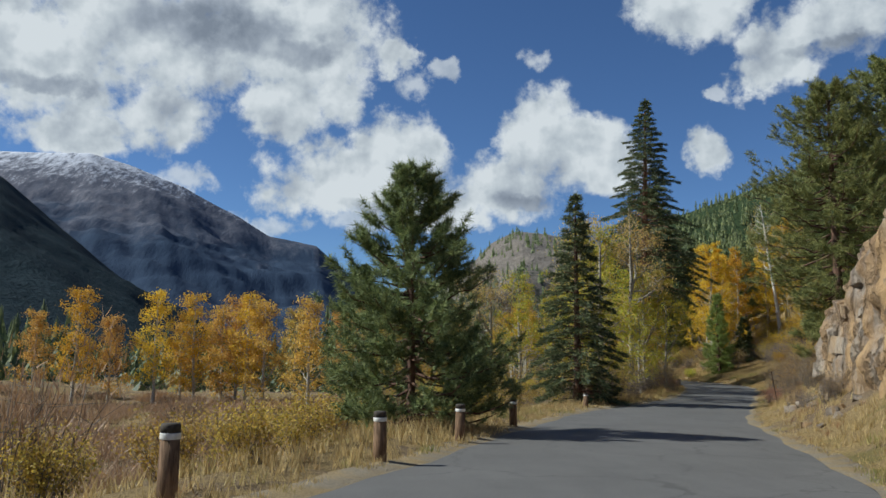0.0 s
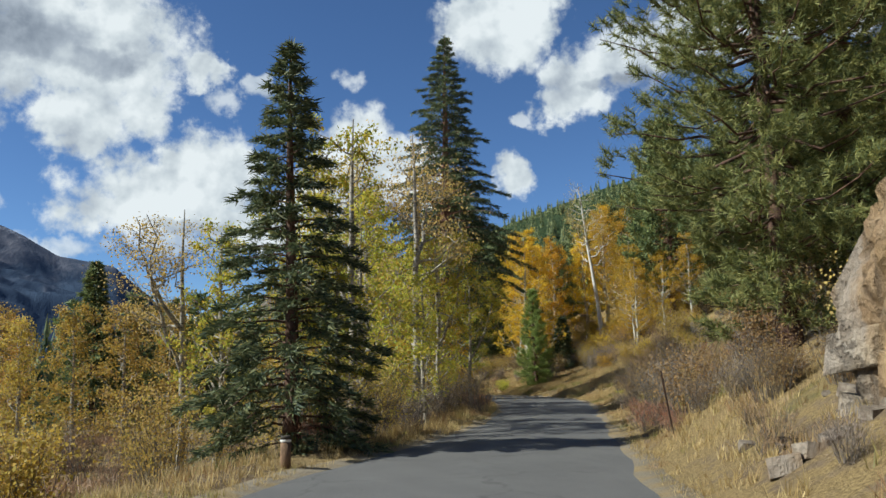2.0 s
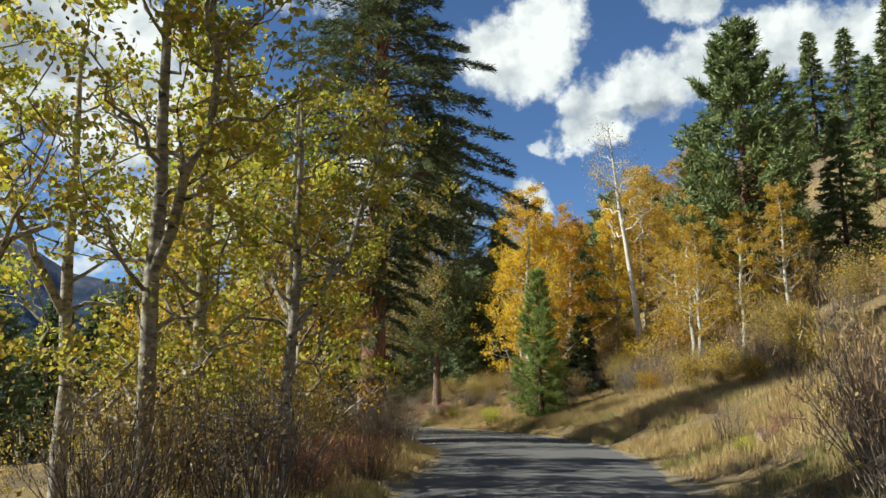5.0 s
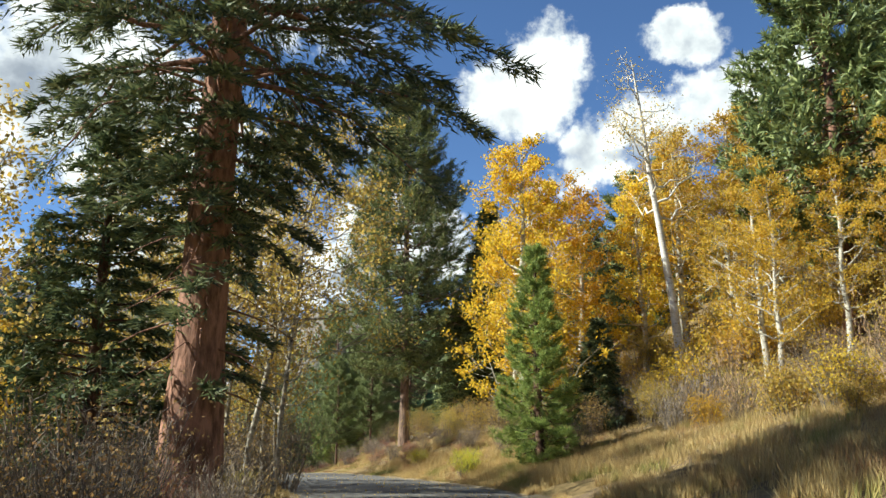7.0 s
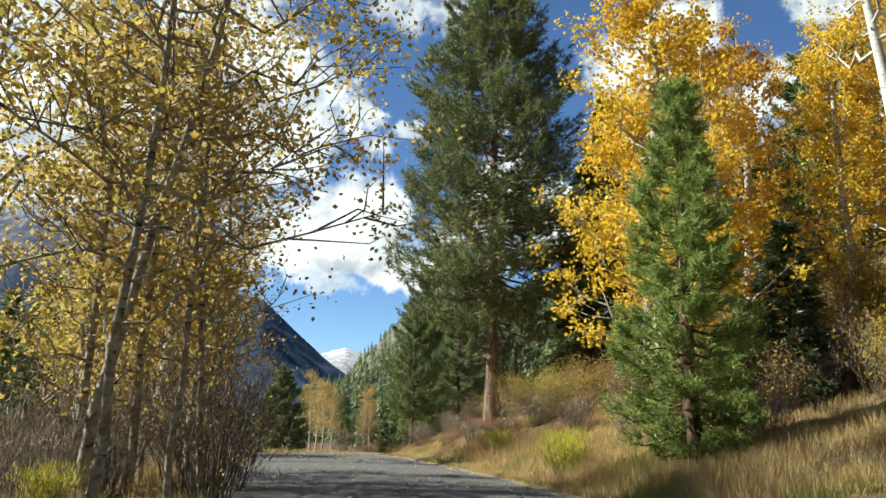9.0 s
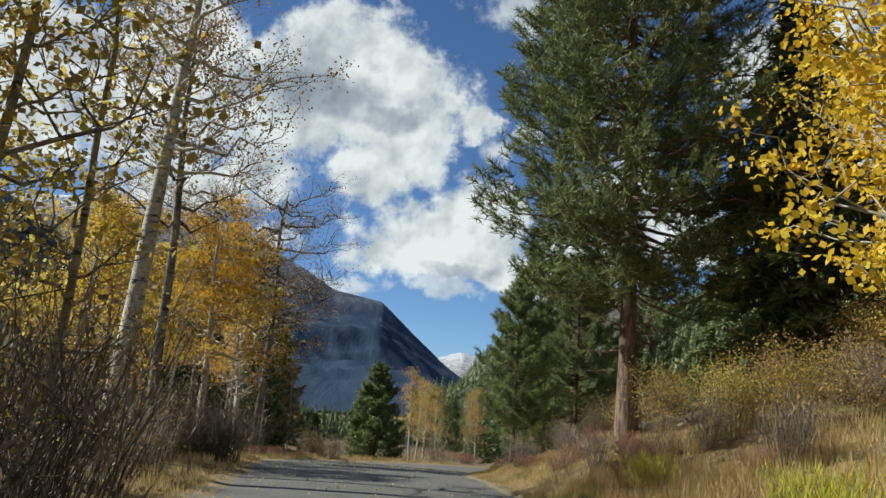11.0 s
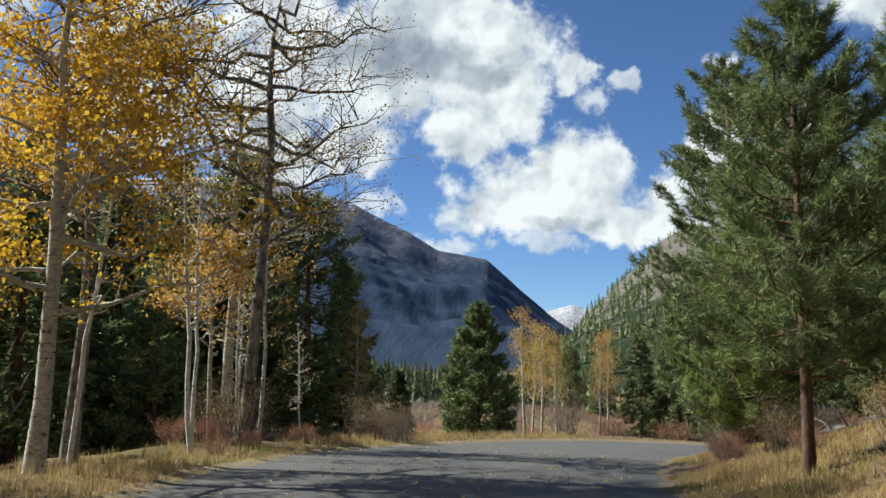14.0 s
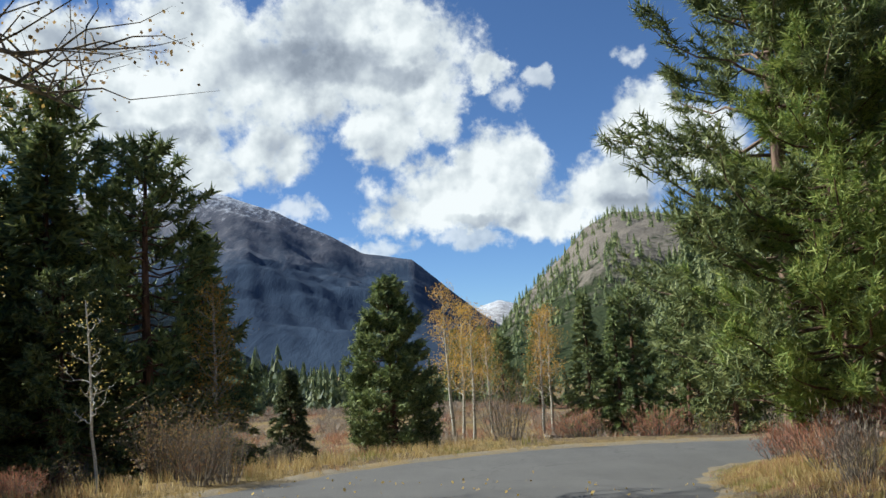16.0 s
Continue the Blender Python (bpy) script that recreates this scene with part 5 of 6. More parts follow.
def bush(kind, x, y, label, group, k, size=1.0):
    name = "dry_brush" if kind is BRUSH else "rusty_shrub" if kind in (REDDISH, RUSSET) else "willow_bush" if kind[0] in WILLOW else "broom_shrub" if kind is BROOM else "amber_shrub"
    plant(name, kind[k % len(kind)], float(x), float(y), label, "shrub", group, turn=77.0 * k, size=size, sink=0.04, names=("woody_frame", "foliage"))


for k, (x, y, s) in enumerate(((45.8, 130.5, 0.7), (46.5, 129.6, 0.8), (45.5, 128.7, 0.65), (47.3, 128.6, 0.9), (46.0, 131.7, 0.7), (44.9, 127.2, 0.6))):
    bush(REDDISH, x, y, "low rust-red shrub on the bank at the bend", "rusty shrubs at the bend", k, s)

r = np.random.default_rng(90)


def beside_road(y, e, side):
    """A place e metres off the asphalt, side +1 or -1, near the road's point of that y."""
    i = int(np.argmin(np.abs(LINE[:150, 1] - y))) if y < 118 else int(np.argmin(np.abs(LINE[:190, 1] - y)))
    s = LINE[i + 1, :2] - LINE[i - 1, :2]
    s = s / np.hypot(*s)
    d = side * (LINE[i, 3] + e)
    return LINE[i, 0] + s[1] * d, LINE[i, 1] - s[0] * d


# meadow thicket beside the first stretch
for k in range(62):
    y, e = r.uniform(2, 66), 1.6 + 26 * r.uniform(0, 1) ** 1.4
    x, yy = beside_road(y, e, -1)
    if np.hypot(x - 1.8, yy - 19.4) < 2.3 or np.hypot(x - 11, yy - 35) < 2.0 or (e < 3.2 and y < 30):
        continue
    if y > 30 and e < 13:
        bush(AMBER, x, yy, "loose amber willow bush with fine pale stems", "amber bushes by the road", k, r.uniform(0.6, 1.05))
    else:
        bush(WILLOW, x, yy, "leafless brown willow scrub in the meadow", "willow scrub", k, r.uniform(0.7, 1.15))
for k, (x, y, s) in enumerate(((-1.6, 11.8, 0.6), (-3.0, 13.6, 0.7), (-0.8, 13.8, 0.6), (-4.4, 11.4, 0.65), (3.6, 26.5, 1.0), (5.2, 30.2, 1.1), (1.6, 27.5, 1.1), (4.6, 28.4, 0.95), (2.6, 29.6, 1.2), (0.2, 25.6, 1.0), (6.4, 33.0, 1.0))):
    bush(SUNNY, x, y, "low bush dense with golden leaves", "yellow bushes", k, s)
for k in range(34):
    y, e = r.uniform(34, 72), r.uniform(0.7, 3.4)
    x, yy = beside_road(y, e, -1)
    bush(BRUSH if k % 3 else REDDISH, x, yy, "tangled grey-brown brush along the verge", "verge brush", k, r.uniform(0.45, 0.9))
for k in range(30):
    y, e = r.uniform(76, 117), r.uniform(0.8, 4.6)
    x, yy = beside_road(y, e, -1)
    bush(BRUSH if k % 4 else BROOM, x, yy, "bare branching brush with a few dry leaves", "verge brush", k, r.uniform(0.5, 1.15))
for k, (x, y, sz) in enumerate(((33.8, 83.6, 1.2), (34.0, 86.4, 1.35), (33.4, 89.6, 1.4), (32.4, 91.6, 1.3), (32.6, 94.0, 0.8), (31.4, 85.6, 1.5), (32.4, 97.0, 0.7))):
    bush(BRUSH, x, y, "tall grey leafless willow by the road", "tall grey willows", k, sz)
# uphill side
for k in range(26):
    y, e = r.uniform(30, 58), r.uniform(1.2, 9)
    x, yy = beside_road(y, e, 1)
    bush((BRUSH, REDDISH, BROOM, WILLOW)[k % 4], x, yy, "dry scrubby bush on the stony slope", "slope scrub", k, r.uniform(0.35, 0.8))
for k, (x, y, s) in enumerate(((29.4, 47.2, 0.8), (30.4, 48.2, 0.95), (28.9, 46.0, 0.6), (31.6, 49.2, 0.9), (60.5, 78.0, 1.6), (63.0, 80.0, 1.7), (58.5, 76.5, 1.5))):
    bush([WILLOW[0]], x, y, "bare purple-grey bush on the slope", "grey bushes", k, s)
for k, (x, y, s) in enumerate(((54.5, 83.6, 1.6), (56.5, 84.4, 1.7), (52.8, 85.4, 1.4), (58.4, 82.5, 1.6), (51.5, 87.0, 1.2), (60.5, 81.4, 1.5), (55.2, 86.2, 1.5))):
    bush(GLOW, x, y, "rounded shrub with glowing yellow leaves", "yellow shrubs below the aspens", k, s)
for k in range(28):
    y, e = r.uniform(82, 112), r.uniform(3.2, 12)
    x, yy = beside_road(y, e, 1)
    bush(([AMBER[1]], BRUSH, REDDISH, BRUSH)[k % 4], x, yy, "leafy brown and amber undergrowth on the bank", "bank undergrowth", k, r.uniform(0.4, 0.8))
for k, (x, y, s) in enumerate(((42.7, 88.2, 1.1), (43.3, 89.3, 1.0), (43.0, 95.5, 0.9))):
    bush(BROOM, x, y, "low yellow-green broom-like shrub in dry grass", "broom shrubs", k, s)
for k in range(40):
    y, e = r.uniform(96, 128), r.uniform(1.2, 7)
    x, yy = beside_road(y, e, 1)
    bush((REDDISH, BRUSH, REDDISH)[k % 3], x, yy, "rust-coloured low brush on the bank", "rusty brush", k, r.uniform(0.35, 0.65))
for k in range(64):
    y, e = r.uniform(64, 95), r.uniform(7.5, 19)
    x, yy = beside_road(y, e, 1)
    bush((GLOW, [AMBER[0]], BRUSH, SUNNY, [WILLOW[0]])[k % 5], x, yy, "leafy golden brush below the hillside aspens", "golden brush on the bank", k, r.uniform(0.6, 1.15))
for k in range(30):
    y, e = r.uniform(87, 99), r.uniform(4.0, 11)
    x, yy = beside_road(y, e, 1)
    bush((RUSSET, [AMBER[0]], RUSSET, BRUSH)[k % 4], x, yy, "tall tangled brush with brown and gold leaves", "brown brush under the old pine", k, r.uniform(0.55, 0.95))
for k in range(34):
    y, e = r.uniform(34, 47), r.uniform(0.8, 5.0)
    x, yy = beside_road(y, e, 1)
    bush((REDDISH, RUSSET, BRUSH)[k % 3], x, yy, "red-brown brush round the broken ledge", "brush round the ledge", k, r.uniform(0.35, 0.75))
for k in range(44):
    y, e = r.uniform(24, 46), 1.4 + 8 * r.uniform(0, 1) ** 1.3
    x, yy = beside_road(y, e, 1)
    bush((BRUSH, [WILLOW[0]], RUSSET, [BRUSH[1]])[k % 4], x, yy, "low grey-brown scrub on the stony slope", "low slope scrub", k, r.uniform(0.2, 0.42))
for k in range(26):
    y, e = r.uniform(112, 128), r.uniform(2.5, 11)
    x, yy = beside_road(y, e, 1)
    bush((RUSSET, BRUSH, REDDISH)[k % 3], x, yy, "brown brush on the bank inside the bend", "brush inside the bend", k, r.uniform(0.3, 0.6))
# beyond the bend
for k in range(26):
    x, y = r.uniform(24, 62), r.uniform(141, 160)
    if abs(float(beside(x, y)[0][0])) < float(beside(x, y)[2][0]) + 1.0:
        continue
    bush(REDDISH if k % 3 else BRUSH, x, y, "reddish low brush beyond the bend", "brush beyond the bend", k, r.uniform(0.7, 1.3))
for k in range(16):
    y, e = r.uniform(117, 134), r.uniform(0.7, 4.5)
    x, yy = beside_road(y, e, -1)
    bush(REDDISH if k % 2 else BRUSH, x, yy, "reddish-grey brush along the outside of the bend", "brush beyond the bend", k, r.uniform(0.5, 0.95))


def thicket(name, at, size, mat, label, seed, each=130):
    """Far low brush in one object."""
    q = np.random.default_rng(seed)
    pile = Pile()
    base = np.repeat(at, each, 0) + np.column_stack([q.normal(0, 0.5, (len(at) * each, 2)) * size, np.zeros(len(at) * each)])
    base[:, 2] += size * 0.45 * q.uniform(0, 1, len(base)) ** 2
    way = np.column_stack([q.normal(0, 0.75, (len(base), 2)), np.ones(len(base))])
    pile.blades(base, way, size * 0.62, 0.035 * size, 0.2, q)
    tagged(new(name, pile.mesh(name, mat)), label, "brush", kind="stuff")


xs, ys = r.uniform(5, 85, 420), r.uniform(160, 300, 420)
thicket("valley_brush", np.column_stack([xs, ys, ground(xs, ys)]), 1.5, GREYTWIG, "leafless grey-brown brush on the valley floor", 21)
xs, ys = r.uniform(5, 85, 260), r.uniform(150, 260, 260)
thicket("valley_brush", np.column_stack([xs, ys, ground(xs, ys)]), 1.2, RUST, "rust-brown low brush on the valley floor", 22)
xs, ys = r.uniform(-45, 8, 500), r.uniform(12, 75, 500)
keep = np.abs(beside(xs, ys)[0]) > 12
thicket("meadow_brush", np.column_stack([xs, ys, ground(xs, ys)])[keep], 1.0, MEADOWTWIG, "leafless pale brown willow brush in the meadow", 23, 200)


xs, ys = r.uniform(60, 125, 420), r.uniform(44, 130, 420)
keep = beside(xs, ys)[0] > 27
thicket("hillside_brush", np.column_stack([xs, ys, ground(xs, ys)])[keep], 1.9, PINE, "low green juniper scrub on the steep hillside", 24, 110)


# ---------------------------------------------------------------- grass
def grass(name, count, side, y0, y1, reach, height, mat, label, seed, edge=0.15):
    """Tufts of dry blades along one side of the road."""
    q = np.random.default_rng(seed)
    ok = (LINE[:, 1] > y0) & (LINE[:, 1] < y1) & (np.arange(len(LINE)) < 205)
    idx = np.where(ok)[0]
    i = q.choice(idx, count)
    tang = np.gradient(LINE[:, :2], axis=0)
    tang /= np.linalg.norm(tang, axis=1)[:, None]
    e = edge + reach * q.uniform(0, 1, count) ** 1.7
    d = side * (LINE[i, 3] + e)
    along = q.uniform(-1.2, 1.2, count)
    x = LINE[i, 0] + tang[i, 1] * d + tang[i, 0] * along
    y = LINE[i, 1] - tang[i, 0] * d + tang[i, 1] * along
    keep = waves(x, y, 0.9, seed) + waves(x, y, 3.1, seed + 1) > -0.55 + 0.25 * (e / reach)
    dd, _, w, _ = beside(x, y)
    keep &= np.abs(dd) > w + 0.12
    x, y, e = x[keep], y[keep], e[keep]
    z = ground(x, y) - 0.03
    pile = Pile()
    for _ in range(7):
        at = np.stack([x, y, z], 1) + q.normal(0, 0.05, (len(x), 3)) * np.array([1, 1, 0])
        h = height * (0.5 + 0.7 * (waves(x, y, 2.3, seed + 3) * 0.5 + 0.5)) * np.clip(0.35 + e * 0.6, 0.35, 1.0)
        m = len(x)
        dirs = np.stack([q.normal(0, 0.32, m), q.normal(0, 0.32, m), np.ones(m)], 1)
        pile.blades(at, dirs, h[:, None], 0.016 + 0.012 * h[:, None], 0.05, q)
    ob = new(name, pile.mesh(name, mat))
    tagged(ob, label, "grass", kind="stuff")


grass("dry_grass", 13000, 1, -6, 62, 13.0, 0.30, STRAW, "dry straw-coloured grass on the uphill verge", 1)
grass("dry_grass", 21000, 1, 60, 99, 14.0, 0.48, STRAW, "tall dry golden grass on the sloping bank", 2)
grass("dry_grass", 6500, 1, 106, 150, 6.0, 0.24, STRAW, "dry straw-coloured grass on the uphill verge", 3)
grass("dry_grass", 4200, -1, -6, 62, 3.2, 0.42, STRAW, "dry straw-coloured grass on the downhill verge", 4)
grass("dry_grass", 4500, 1, 97, 112, 9.0, 0.22, STRAW, "short dry grass on the littered bank", 7)
grass("rusty_grass", 2600, 1, 94, 140, 7.0, 0.16, RUST, "short rust-coloured growth on the bank", 6)
grass("dry_grass", 3600, -1, 60, 150, 3.6, 0.4, STRAW, "dry straw-coloured grass on the downhill verge", 5)


# ---------------------------------------------------------------- far woods
def woods(name, at, heights, mat, label, seed, layers=9, arms=8):
    """Many small far conifers in one object."""
    q = np.random.default_rng(seed)
    m = len(at)
    pile = Pile()
    for k in range(layers):
        for a in range(arms):
            u = np.clip((k + q.uniform(0, 1, m)) / layers, 0.02, 0.98)
            ang = q.uniform(0, 6.28, m)
            out = np.stack([np.cos(ang), np.sin(ang), np.zeros(m)], 1)
            reach = (heights * 0.23 * (1.04 - u) ** 0.8 * q.uniform(0.45, 1.15, m))[:, None]
            up = np.array([0, 0, 1.0])
            root = at + up * (heights * (u + 0.05))[:, None] + out * reach * 0.5
            tip = at + up * (heights * (u - 0.03))[:, None] + out * reach
            sidev = np.stack([-out[:, 1], out[:, 0], q.normal(0, 0.4, m)], 1) * (heights * 0.55 / layers * (1.15 - u))[:, None]
            pile.put(np.stack([root + up * (heights * 0.6 / layers)[:, None], tip - sidev, tip + sidev], 1).reshape(-1, 3), tri=np.arange(3 * m).reshape(-1, 3))
    ob = new(name, pile.mesh(name, mat))
    tagged(ob, label, "forest", kind="stuff")


def pick(grid, count, seed, low, high, mask):
    q = np.random.default_rng(seed)
    rows, cols = grid.shape[:2]
    i = q.integers(int(low * rows), int(high * rows), count * 3)
    j = q.integers(1, cols - 1, count * 3)
    p = grid[i, j] + (grid[np.minimum(i + 1, rows - 1), j] - grid[i, j]) * q.uniform(0, 1, (count * 3, 1)) + (grid[i, j + 1] - grid[i, j]) * q.uniform(0, 1, (count * 3, 1))
    return p[waves(p[:, 0], p[:, 1], mask, seed) > -0.25][:count] - np.array([0, 0, 0.5])


q = np.random.default_rng(17)
spots = pick(CRAGGY, 700, 3, 0.05, 0.97, 26.0)
woods("far_forest", spots, q.uniform(5, 10, len(spots)), PINE, "scattered pines on the rocky hill", 5)
spots = pick(GREEN, 2600, 14, 0.03, 0.97, 40.0)
woods("far_forest", spots, q.uniform(7, 12, len(spots)), PINE, "dense conifers on the green hillside", 15)
m = 900
xs, ys = q.uniform(-160, 8, m), q.uniform(95, 330, m)
ok = waves(xs, ys, 14.0, 2.0) > -0.1
woods("far_forest", np.stack([xs, ys, ground(xs, ys)], 1)[ok], q.uniform(6, 13, ok.sum()), SPRUCE, "dark conifers across the valley floor", 7)
xs, ys = q.uniform(-25, 62, 620), q.uniform(235, 470, 620)
woods("far_forest", np.stack([xs, ys, ground(xs, ys) - 0.3], 1), q.uniform(4, 9, 620), SPRUCE, "dark conifers at the foot of the mountain", 9)
xs, ys = q.uniform(62, 175, 1500), q.uniform(42, 165, 1500)
ok = beside(xs, ys)[0] > 64
woods("far_forest", np.stack([xs, ys, ground(xs, ys) - 0.4], 1)[ok], q.uniform(7, 14, ok.sum()), PINE, "dense green conifers covering the steep hillside", 12, layers=20, arms=20)
xs, ys = q.uniform(170, 280, m), q.uniform(20, 330, m)
woods("far_forest", np.stack([xs, ys, ground(xs, ys) - 0.5], 1), q.uniform(9, 16, m), PINE, "conifer forest high on the hillside", 8, layers=12, arms=9)


# ---------------------------------------------------------------- rock
def block(rg, size, squash=(1.0, 1.0, 1.0)):
    """An angular broken stone."""
    bm = bmesh.new()
    corners = np.array([(a, b, c) for a in (-1, 1) for b in (-1, 1) for c in (-1, 1)], float)
    pts = np.vstack([corners * rg.uniform(0.62, 1.0, (8, 3)), corners[rg.permutation(8)[:5]] * rg.uniform(0.55, 1.0, (5, 3))])
    pts = pts * np.array(squash) * size * 0.5
    for p in pts:
        bm.verts.new(p)
    made = bmesh.ops.convex_hull(bm, input=bm.verts)
    bmesh.ops.delete(bm, geom=[g for g in made["geom_interior"] if isinstance(g, bmesh.types.BMVert)], context="VERTS")
    return bm


def stones(mat, count, seed, squash):
    rg = np.random.default_rng(seed)
    return [bm_mesh("stone", block(rg, 1.0, squash), mat) for _ in range(count)]


def rock_wall(name, label, mat, a, b, heights, depth, seed, cell, lean=0.25, per_m=15, relief=1.0):
    """A broken cliff from a to b: a rough core and single stones standing out of it."""
    rg = np.random.default_rng(seed)
    root = tagged(new(name), label, "rock outcrop")
    a, b = np.array(a, float), np.array(b, float)
    run = np.linalg.norm(b - a)
    way = (b - a) / run
    back = np.array([way[1], -way[0]])
    if (a + back - LINE[60, :2]) @ back < 0:
        back = -back
    nu, nv = int(run / 0.15), 56
    v = []
    for i in range(nu + 1):
        u = i / nu
        h = float(np.interp(u, [t for t, _ in heights], [z for _, z in heights]))
        z0 = float(ground(*(a + way * run * u))[0]) - 0.5
        for j in range(nv + 1):
            t = j / nv
            up, out = (t / 0.7, 0.0) if t < 0.7 else (1.0, (t - 0.7) / 0.3)
            p = a + way * run * u + back * (lean * h * up + depth * out + 0.35)
            bump = 0.45 * waves(np.array([u * run + 5]), np.array([up * h * 1.3]), 0.8, seed)[0] + 0.3 * waves(np.array([u * run]), np.array([up * h]), 0.36, seed + 2)[0] + 0.16 * abs(waves(np.array([u * run * 1.6]), np.array([up * h * 0.6]), 0.17, seed + 4)[0]) + rg.normal(0, 0.035)
            bump *= relief
            p = p + back * bump
            v.append((p[0], p[1], z0 + (h - z0) * up + (0.25 * bump + 0.35 * out * depth * 0.5 if up >= 1 else 0)))
    k = nv + 1
    i = (np.arange(nu)[:, None] * k + np.arange(nv)[None]).ravel()
    core = fast_mesh("core", np.array(v), [np.stack([i, i + 1, i + k + 1, i + k], 1)], mat)
    part("core", core, root)
    shapes = stones(mat, 16, seed + 5, (1.0, 0.7, 0.9))
    made = 0
    for _ in range(min(290, int(run * per_m))):
        u = rg.uniform(0.0, 1.0)
        h = float(np.interp(u, [t for t, _ in heights], [z for _, z in heights]))
        z0 = float(ground(*(a + way * run * u))[0])
        t = 0.9 * rg.uniform(0, 1) ** 0.9
        p = a + way * run * u + back * (lean * (h) * t + rg.uniform(0.42, 0.85))
        size = cell * 0.42 * 3.6 ** rg.uniform(0, 1)
        ob = part("stone", shapes[made % len(shapes)], root)
        ob.matrix_basis = pose(p[0], p[1], z0 + (h - z0) * t, rg.normal(0, 9), rg.normal(0, 9), math.degrees(math.atan2(way[1], way[0])) + rg.normal(0, 13)) @ Matrix.Diagonal((size * rg.uniform(0.9, 1.5), size * rg.uniform(0.6, 1.0), size * rg.uniform(0.6, 1.2), 1))
        made += 1
    return root


rock_wall("rock_outcrop", "fractured tan granite cliff face beside the road", ROCK, (16.9, 25.6), (8.6, 7.0), ((0.0, -0.5), (0.03, 2.1), (0.12, 3.0), (0.2, 3.8), (0.4, 5.0), (0.48, 5.6), (0.58, 6.9), (1.0, 8.5)), 7.0, 61, 0.72, 0.07, 9, 0.75)
rock_wall("rock_outcrop", "low dark broken rock ledge by the road", GREY_ROCK, (29.3, 47.2), (25.2, 39.2), ((0.0, -1.4), (0.04, -0.5), (0.1, 0.15), (0.2, -0.2), (0.34, 0.05), (0.48, -0.5), (0.62, -0.35), (0.8, -0.9), (1.0, -1.5)), 3.2, 62, 0.5, 0.5, 20)

rg = np.random.default_rng(33)
loose = stones(ROCK, 6, 91, (1.0, 0.8, 0.6)) + stones(GREY_ROCK, 4, 92, (1.0, 0.8, 0.6))
for k in range(130):
    y, e = (rg.uniform(20, 30), rg.uniform(0.9, 3.0)) if k < 40 else (rg.uniform(28, 58), rg.uniform(1.0, 7.5)) if k < 110 else (rg.uniform(96, 130), rg.uniform(1.5, 7))
    x, yy = beside_road(y, e, 1)
    s = rg.uniform(0.12, 0.5)
    ob = new("stone", loose[k % len(loose)])
    ob.matrix_basis = pose(x, yy, float(ground(x, yy)[0]) + 0.05 * s, rg.normal(0, 15), rg.normal(0, 15), rg.uniform(0, 360)) @ Matrix.Diagonal((s, s, s, 1))
    tagged(ob, "broken stone lying on the dry slope", "stone", "loose stones")
ob = new("boulder", loose[7])
ob.matrix_basis = pose(46.6, 172.8, float(ground(46.6, 172.8)[0]) + 0.3, 0, 10, 30) @ Matrix.Diagonal((1.5, 1.2, 1.1, 1))
tagged(ob, "pale boulder in the brush beyond the bend", "boulder")


# ---------------------------------------------------------------- guard posts
def turned(profile, sides=18):
    """A turned solid from radius and height pairs."""
    bm = bmesh.new()
    rings = [[bm.verts.new((rr * math.cos(2 * math.pi * k / sides), rr * math.sin(2 * math.pi * k / sides), z)) for k in range(sides)] for rr, z in profile]
    for lo, hi in zip(rings, rings[1:]):
        for k in range(sides):
            bm.faces.new((lo[k], lo[(k + 1) % sides], hi[(k + 1) % sides], hi[k]))
    bm.faces.new(rings[-1])
    bm.faces.new(rings[0][::-1])
    return bm


shaft = bm_mesh("shaft", turned([(0.105, -0.3), (0.107, 0.2), (0.103, 0.62)]), WOOD, True)
band = bm_mesh("band", turned([(0.106, 0.62), (0.108, 0.625), (0.108, 0.675), (0.106, 0.68)]), BAND, True)
cap = bm_mesh("cap", turned([(0.103, 0.68), (0.104, 0.75), (0.09, 0.768)]), WOOD_TOP, True)
for k, (x, y, h) in enumerate(((-2.0, 7.8, 1.08), (0.48, 11.9, 1.04), (2.45, 15.9, 1.02), (4.9, 21.2, 1.05), (11.1, 33.2, 0.8))):
    root = tagged(new("guard_post"), "round weathered wooden guard post with a white band", "post", "guard posts")
    root.matrix_basis = pose(x, y, float(ground(x, y)[0]), rng.normal(0, 1.5), rng.normal(0, 1.5), 70 * k) @ Matrix.Diagonal((1, 1, h, 1))
    for nm, me in (("shaft", shaft), ("band", band), ("cap", cap)):
        part(nm, me, root)
bm = bmesh.new()
for w, d in ((0.05, 0.008), (0.008, 0.05)):
    bmesh.ops.create_cube(bm, size=1.0, matrix=Matrix.Translation((0, 0, 0.6)) @ Matrix.Diagonal((w, d, 1.7, 1)))
stake = tagged(new("marker_stake", bm_mesh("marker_stake", bm, STEEL)), "leaning dark steel stake in the dry grass", "stake")
stake.matrix_basis = pose(19.8, 32.4, float(ground(19.8, 32.4)[0]), -4, -8, 20)

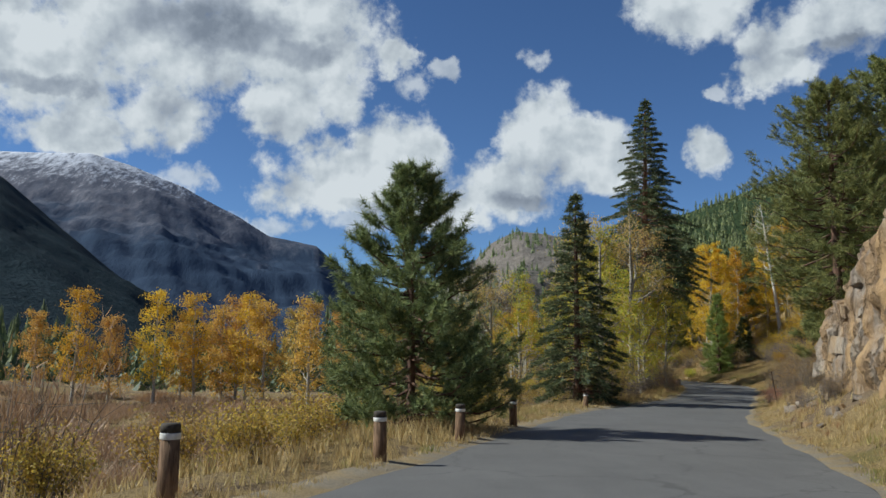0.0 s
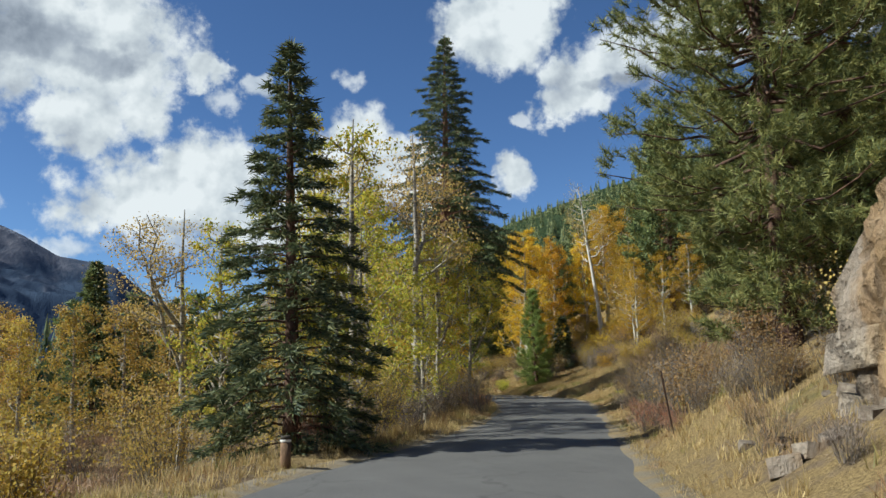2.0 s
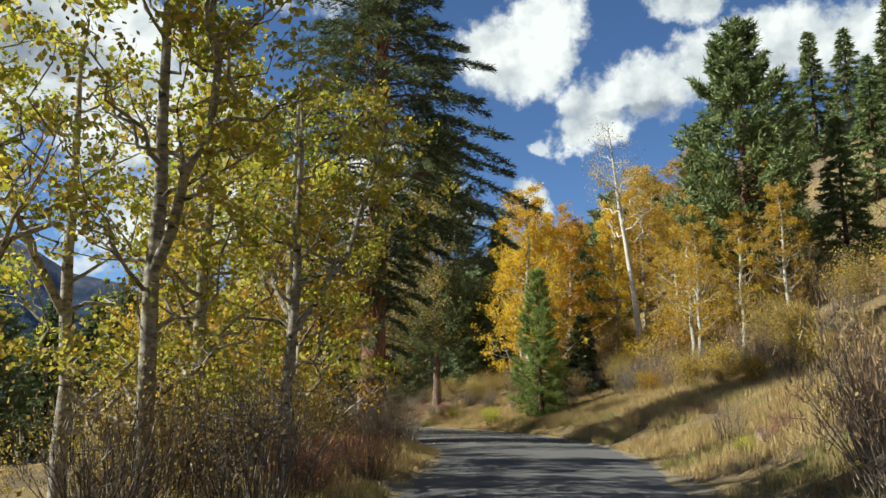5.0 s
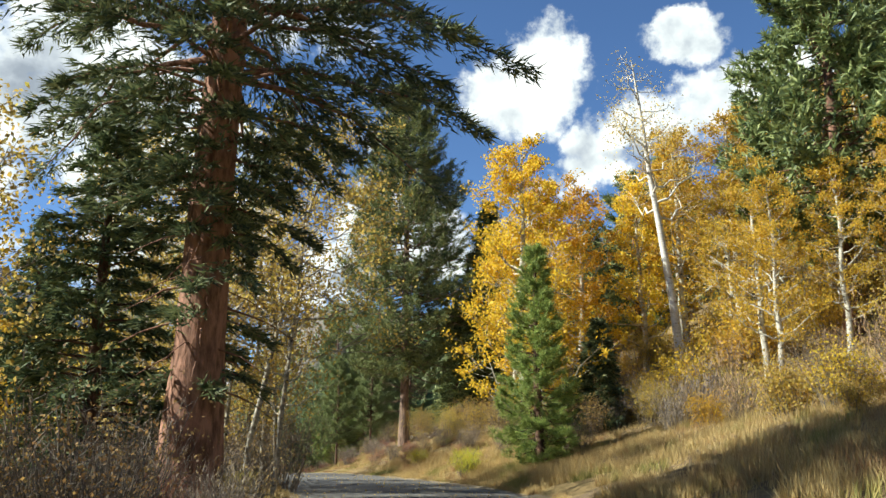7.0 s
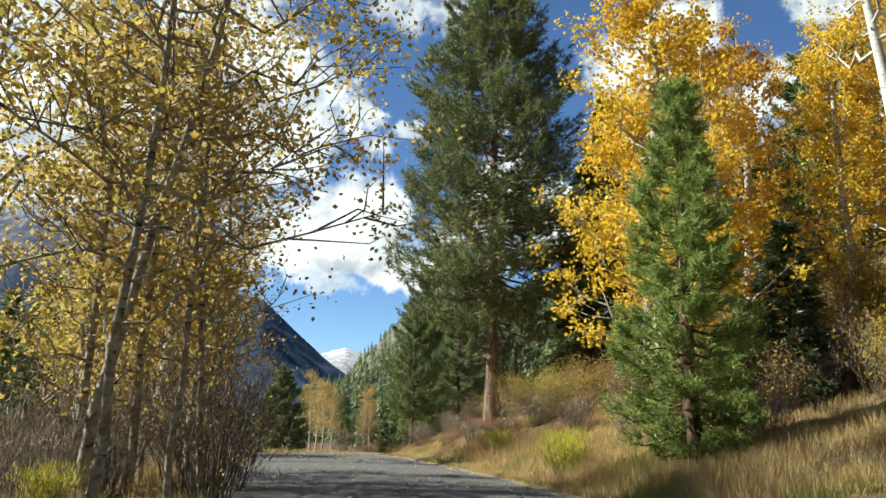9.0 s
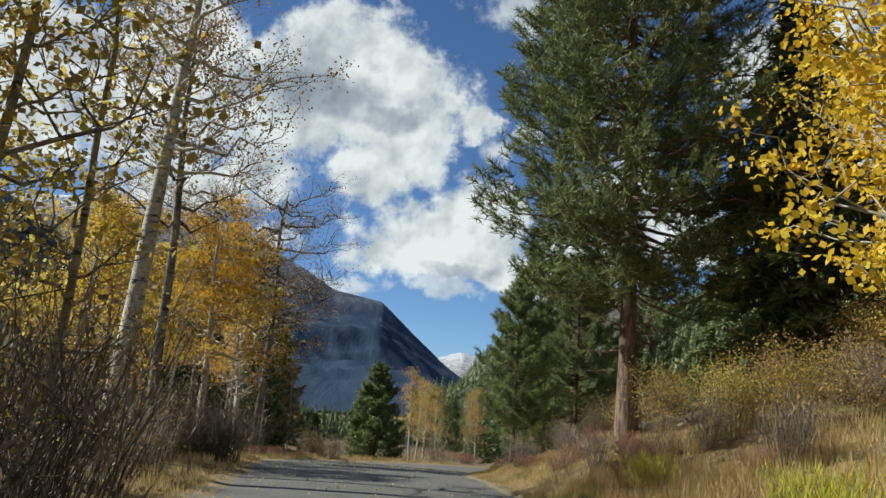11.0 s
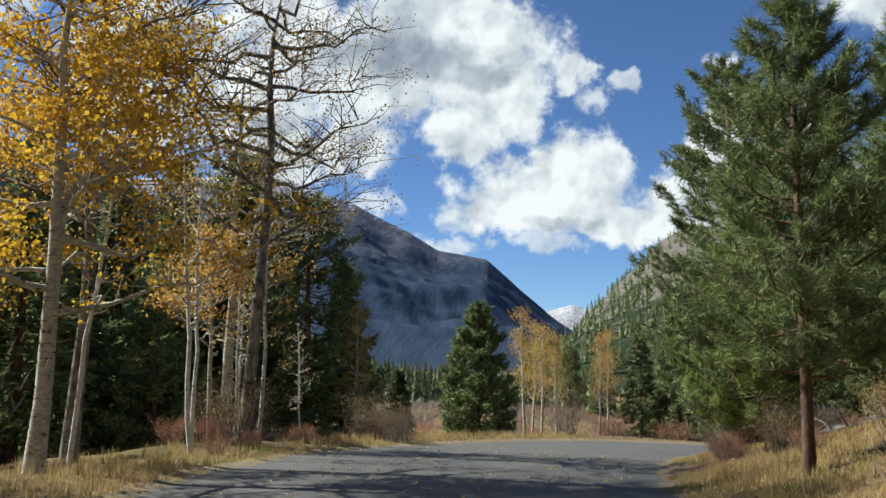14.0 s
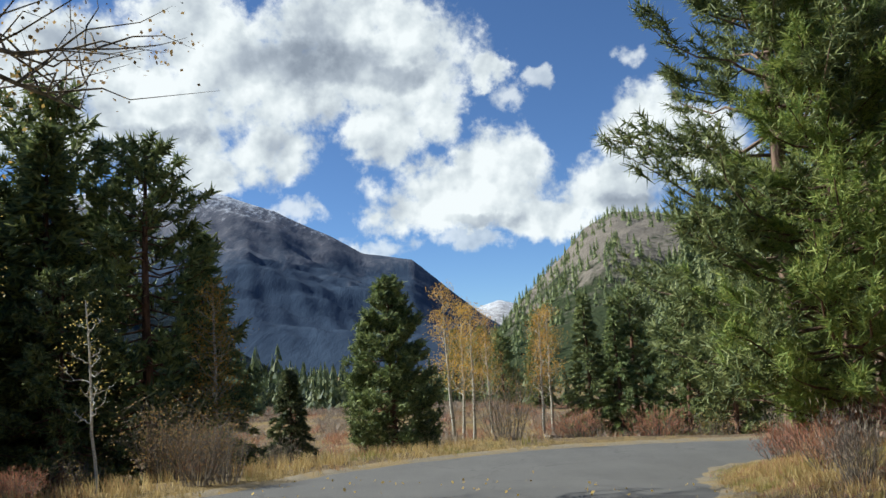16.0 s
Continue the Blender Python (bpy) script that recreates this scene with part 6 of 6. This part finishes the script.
# ---------------------------------------------------------------- fallen leaves on the asphalt
q = np.random.default_rng(44)
i = q.integers(100, 190, 1500)
tang = np.gradient(LINE[:, :2], axis=0)
tang /= np.linalg.norm(tang, axis=1)[:, None]
d = LINE[i, 3] * q.uniform(-0.98, 0.98, len(i))
x, y = LINE[i, 0] + tang[i, 1] * d + q.normal(0, 0.4, len(i)), LINE[i, 1] - tang[i, 0] * d + q.normal(0, 0.4, len(i))
z = LINE[i, 2] + 0.05 * (1 - np.abs(d) / LINE[i, 3]) + 0.02
pile = Pile()
pile.leaves(np.stack([x, y, z], 1), 0.07, q)
tagged(new("fallen_leaves", pile.mesh("fallen_leaves", STRAWLEAF)), "small pale leaves strewn over the asphalt", "leaves", kind="stuff")


# ---------------------------------------------------------------- dead wood on the bank
DEADWOOD = bark("silvery_dead_wood", (0.13, 0.11, 0.09), (0.30, 0.26, 0.22), 9.0, (1, 1, 0.5), 0.02)


def fallen_log(x, y, heading, length, girth, seed):
    """A bleached fallen trunk with broken branch stubs, lying on the ground."""
    q = np.random.default_rng(seed)
    root = tagged(new("fallen_log"), "bleached fallen trunk with broken branch stubs on the bank", "log", "fallen logs")
    t = np.linspace(-0.5, 0.5, 9) * length
    px, py = x + t * math.sin(radians(heading)), y + t * math.cos(radians(heading))
    pz = np.maximum(ground(px, py), np.linspace(float(ground(px[0], py[0])[0]), float(ground(px[-1], py[-1])[0]), 9)) + girth * 0.8
    stem, stubs = Pile(), Pile()
    pts = np.stack([px, py, pz], 1) + q.normal(0, 0.03, (9, 3))
    stem.tube(pts, np.linspace(girth, girth * 0.35, 9), 9)
    stubs.tube(pts, np.linspace(girth, girth * 0.35, 9) * 0.4, 4)
    for _ in range(9):
        c = pts[q.integers(1, 9)]
        d = np.array([q.normal(0, 0.5), q.normal(0, 0.5), abs(q.normal(0.35, 0.25))]) * q.uniform(0.5, 1.3)
        stubs.tube(bent(c, c + d, 4, 0.0, q, 0.06), np.linspace(girth * 0.3, 0.008, 4), 5)
    part("stem", stem.mesh("stem", DEADWOOD, True), root)
    part("branchwork", stubs.mesh("branchwork", DEADWOOD), root)


for k, (x, y, a, ln, g) in enumerate(((46.6, 121.5, 60, 4.5, 0.16), (48.2, 123.0, 95, 5.0, 0.14), (46.4, 108.5, 80, 3.0, 0.09), (47.5, 102.6, 70, 3.4, 0.10))):
    fallen_log(x, y, a, ln, g, 300 + k)
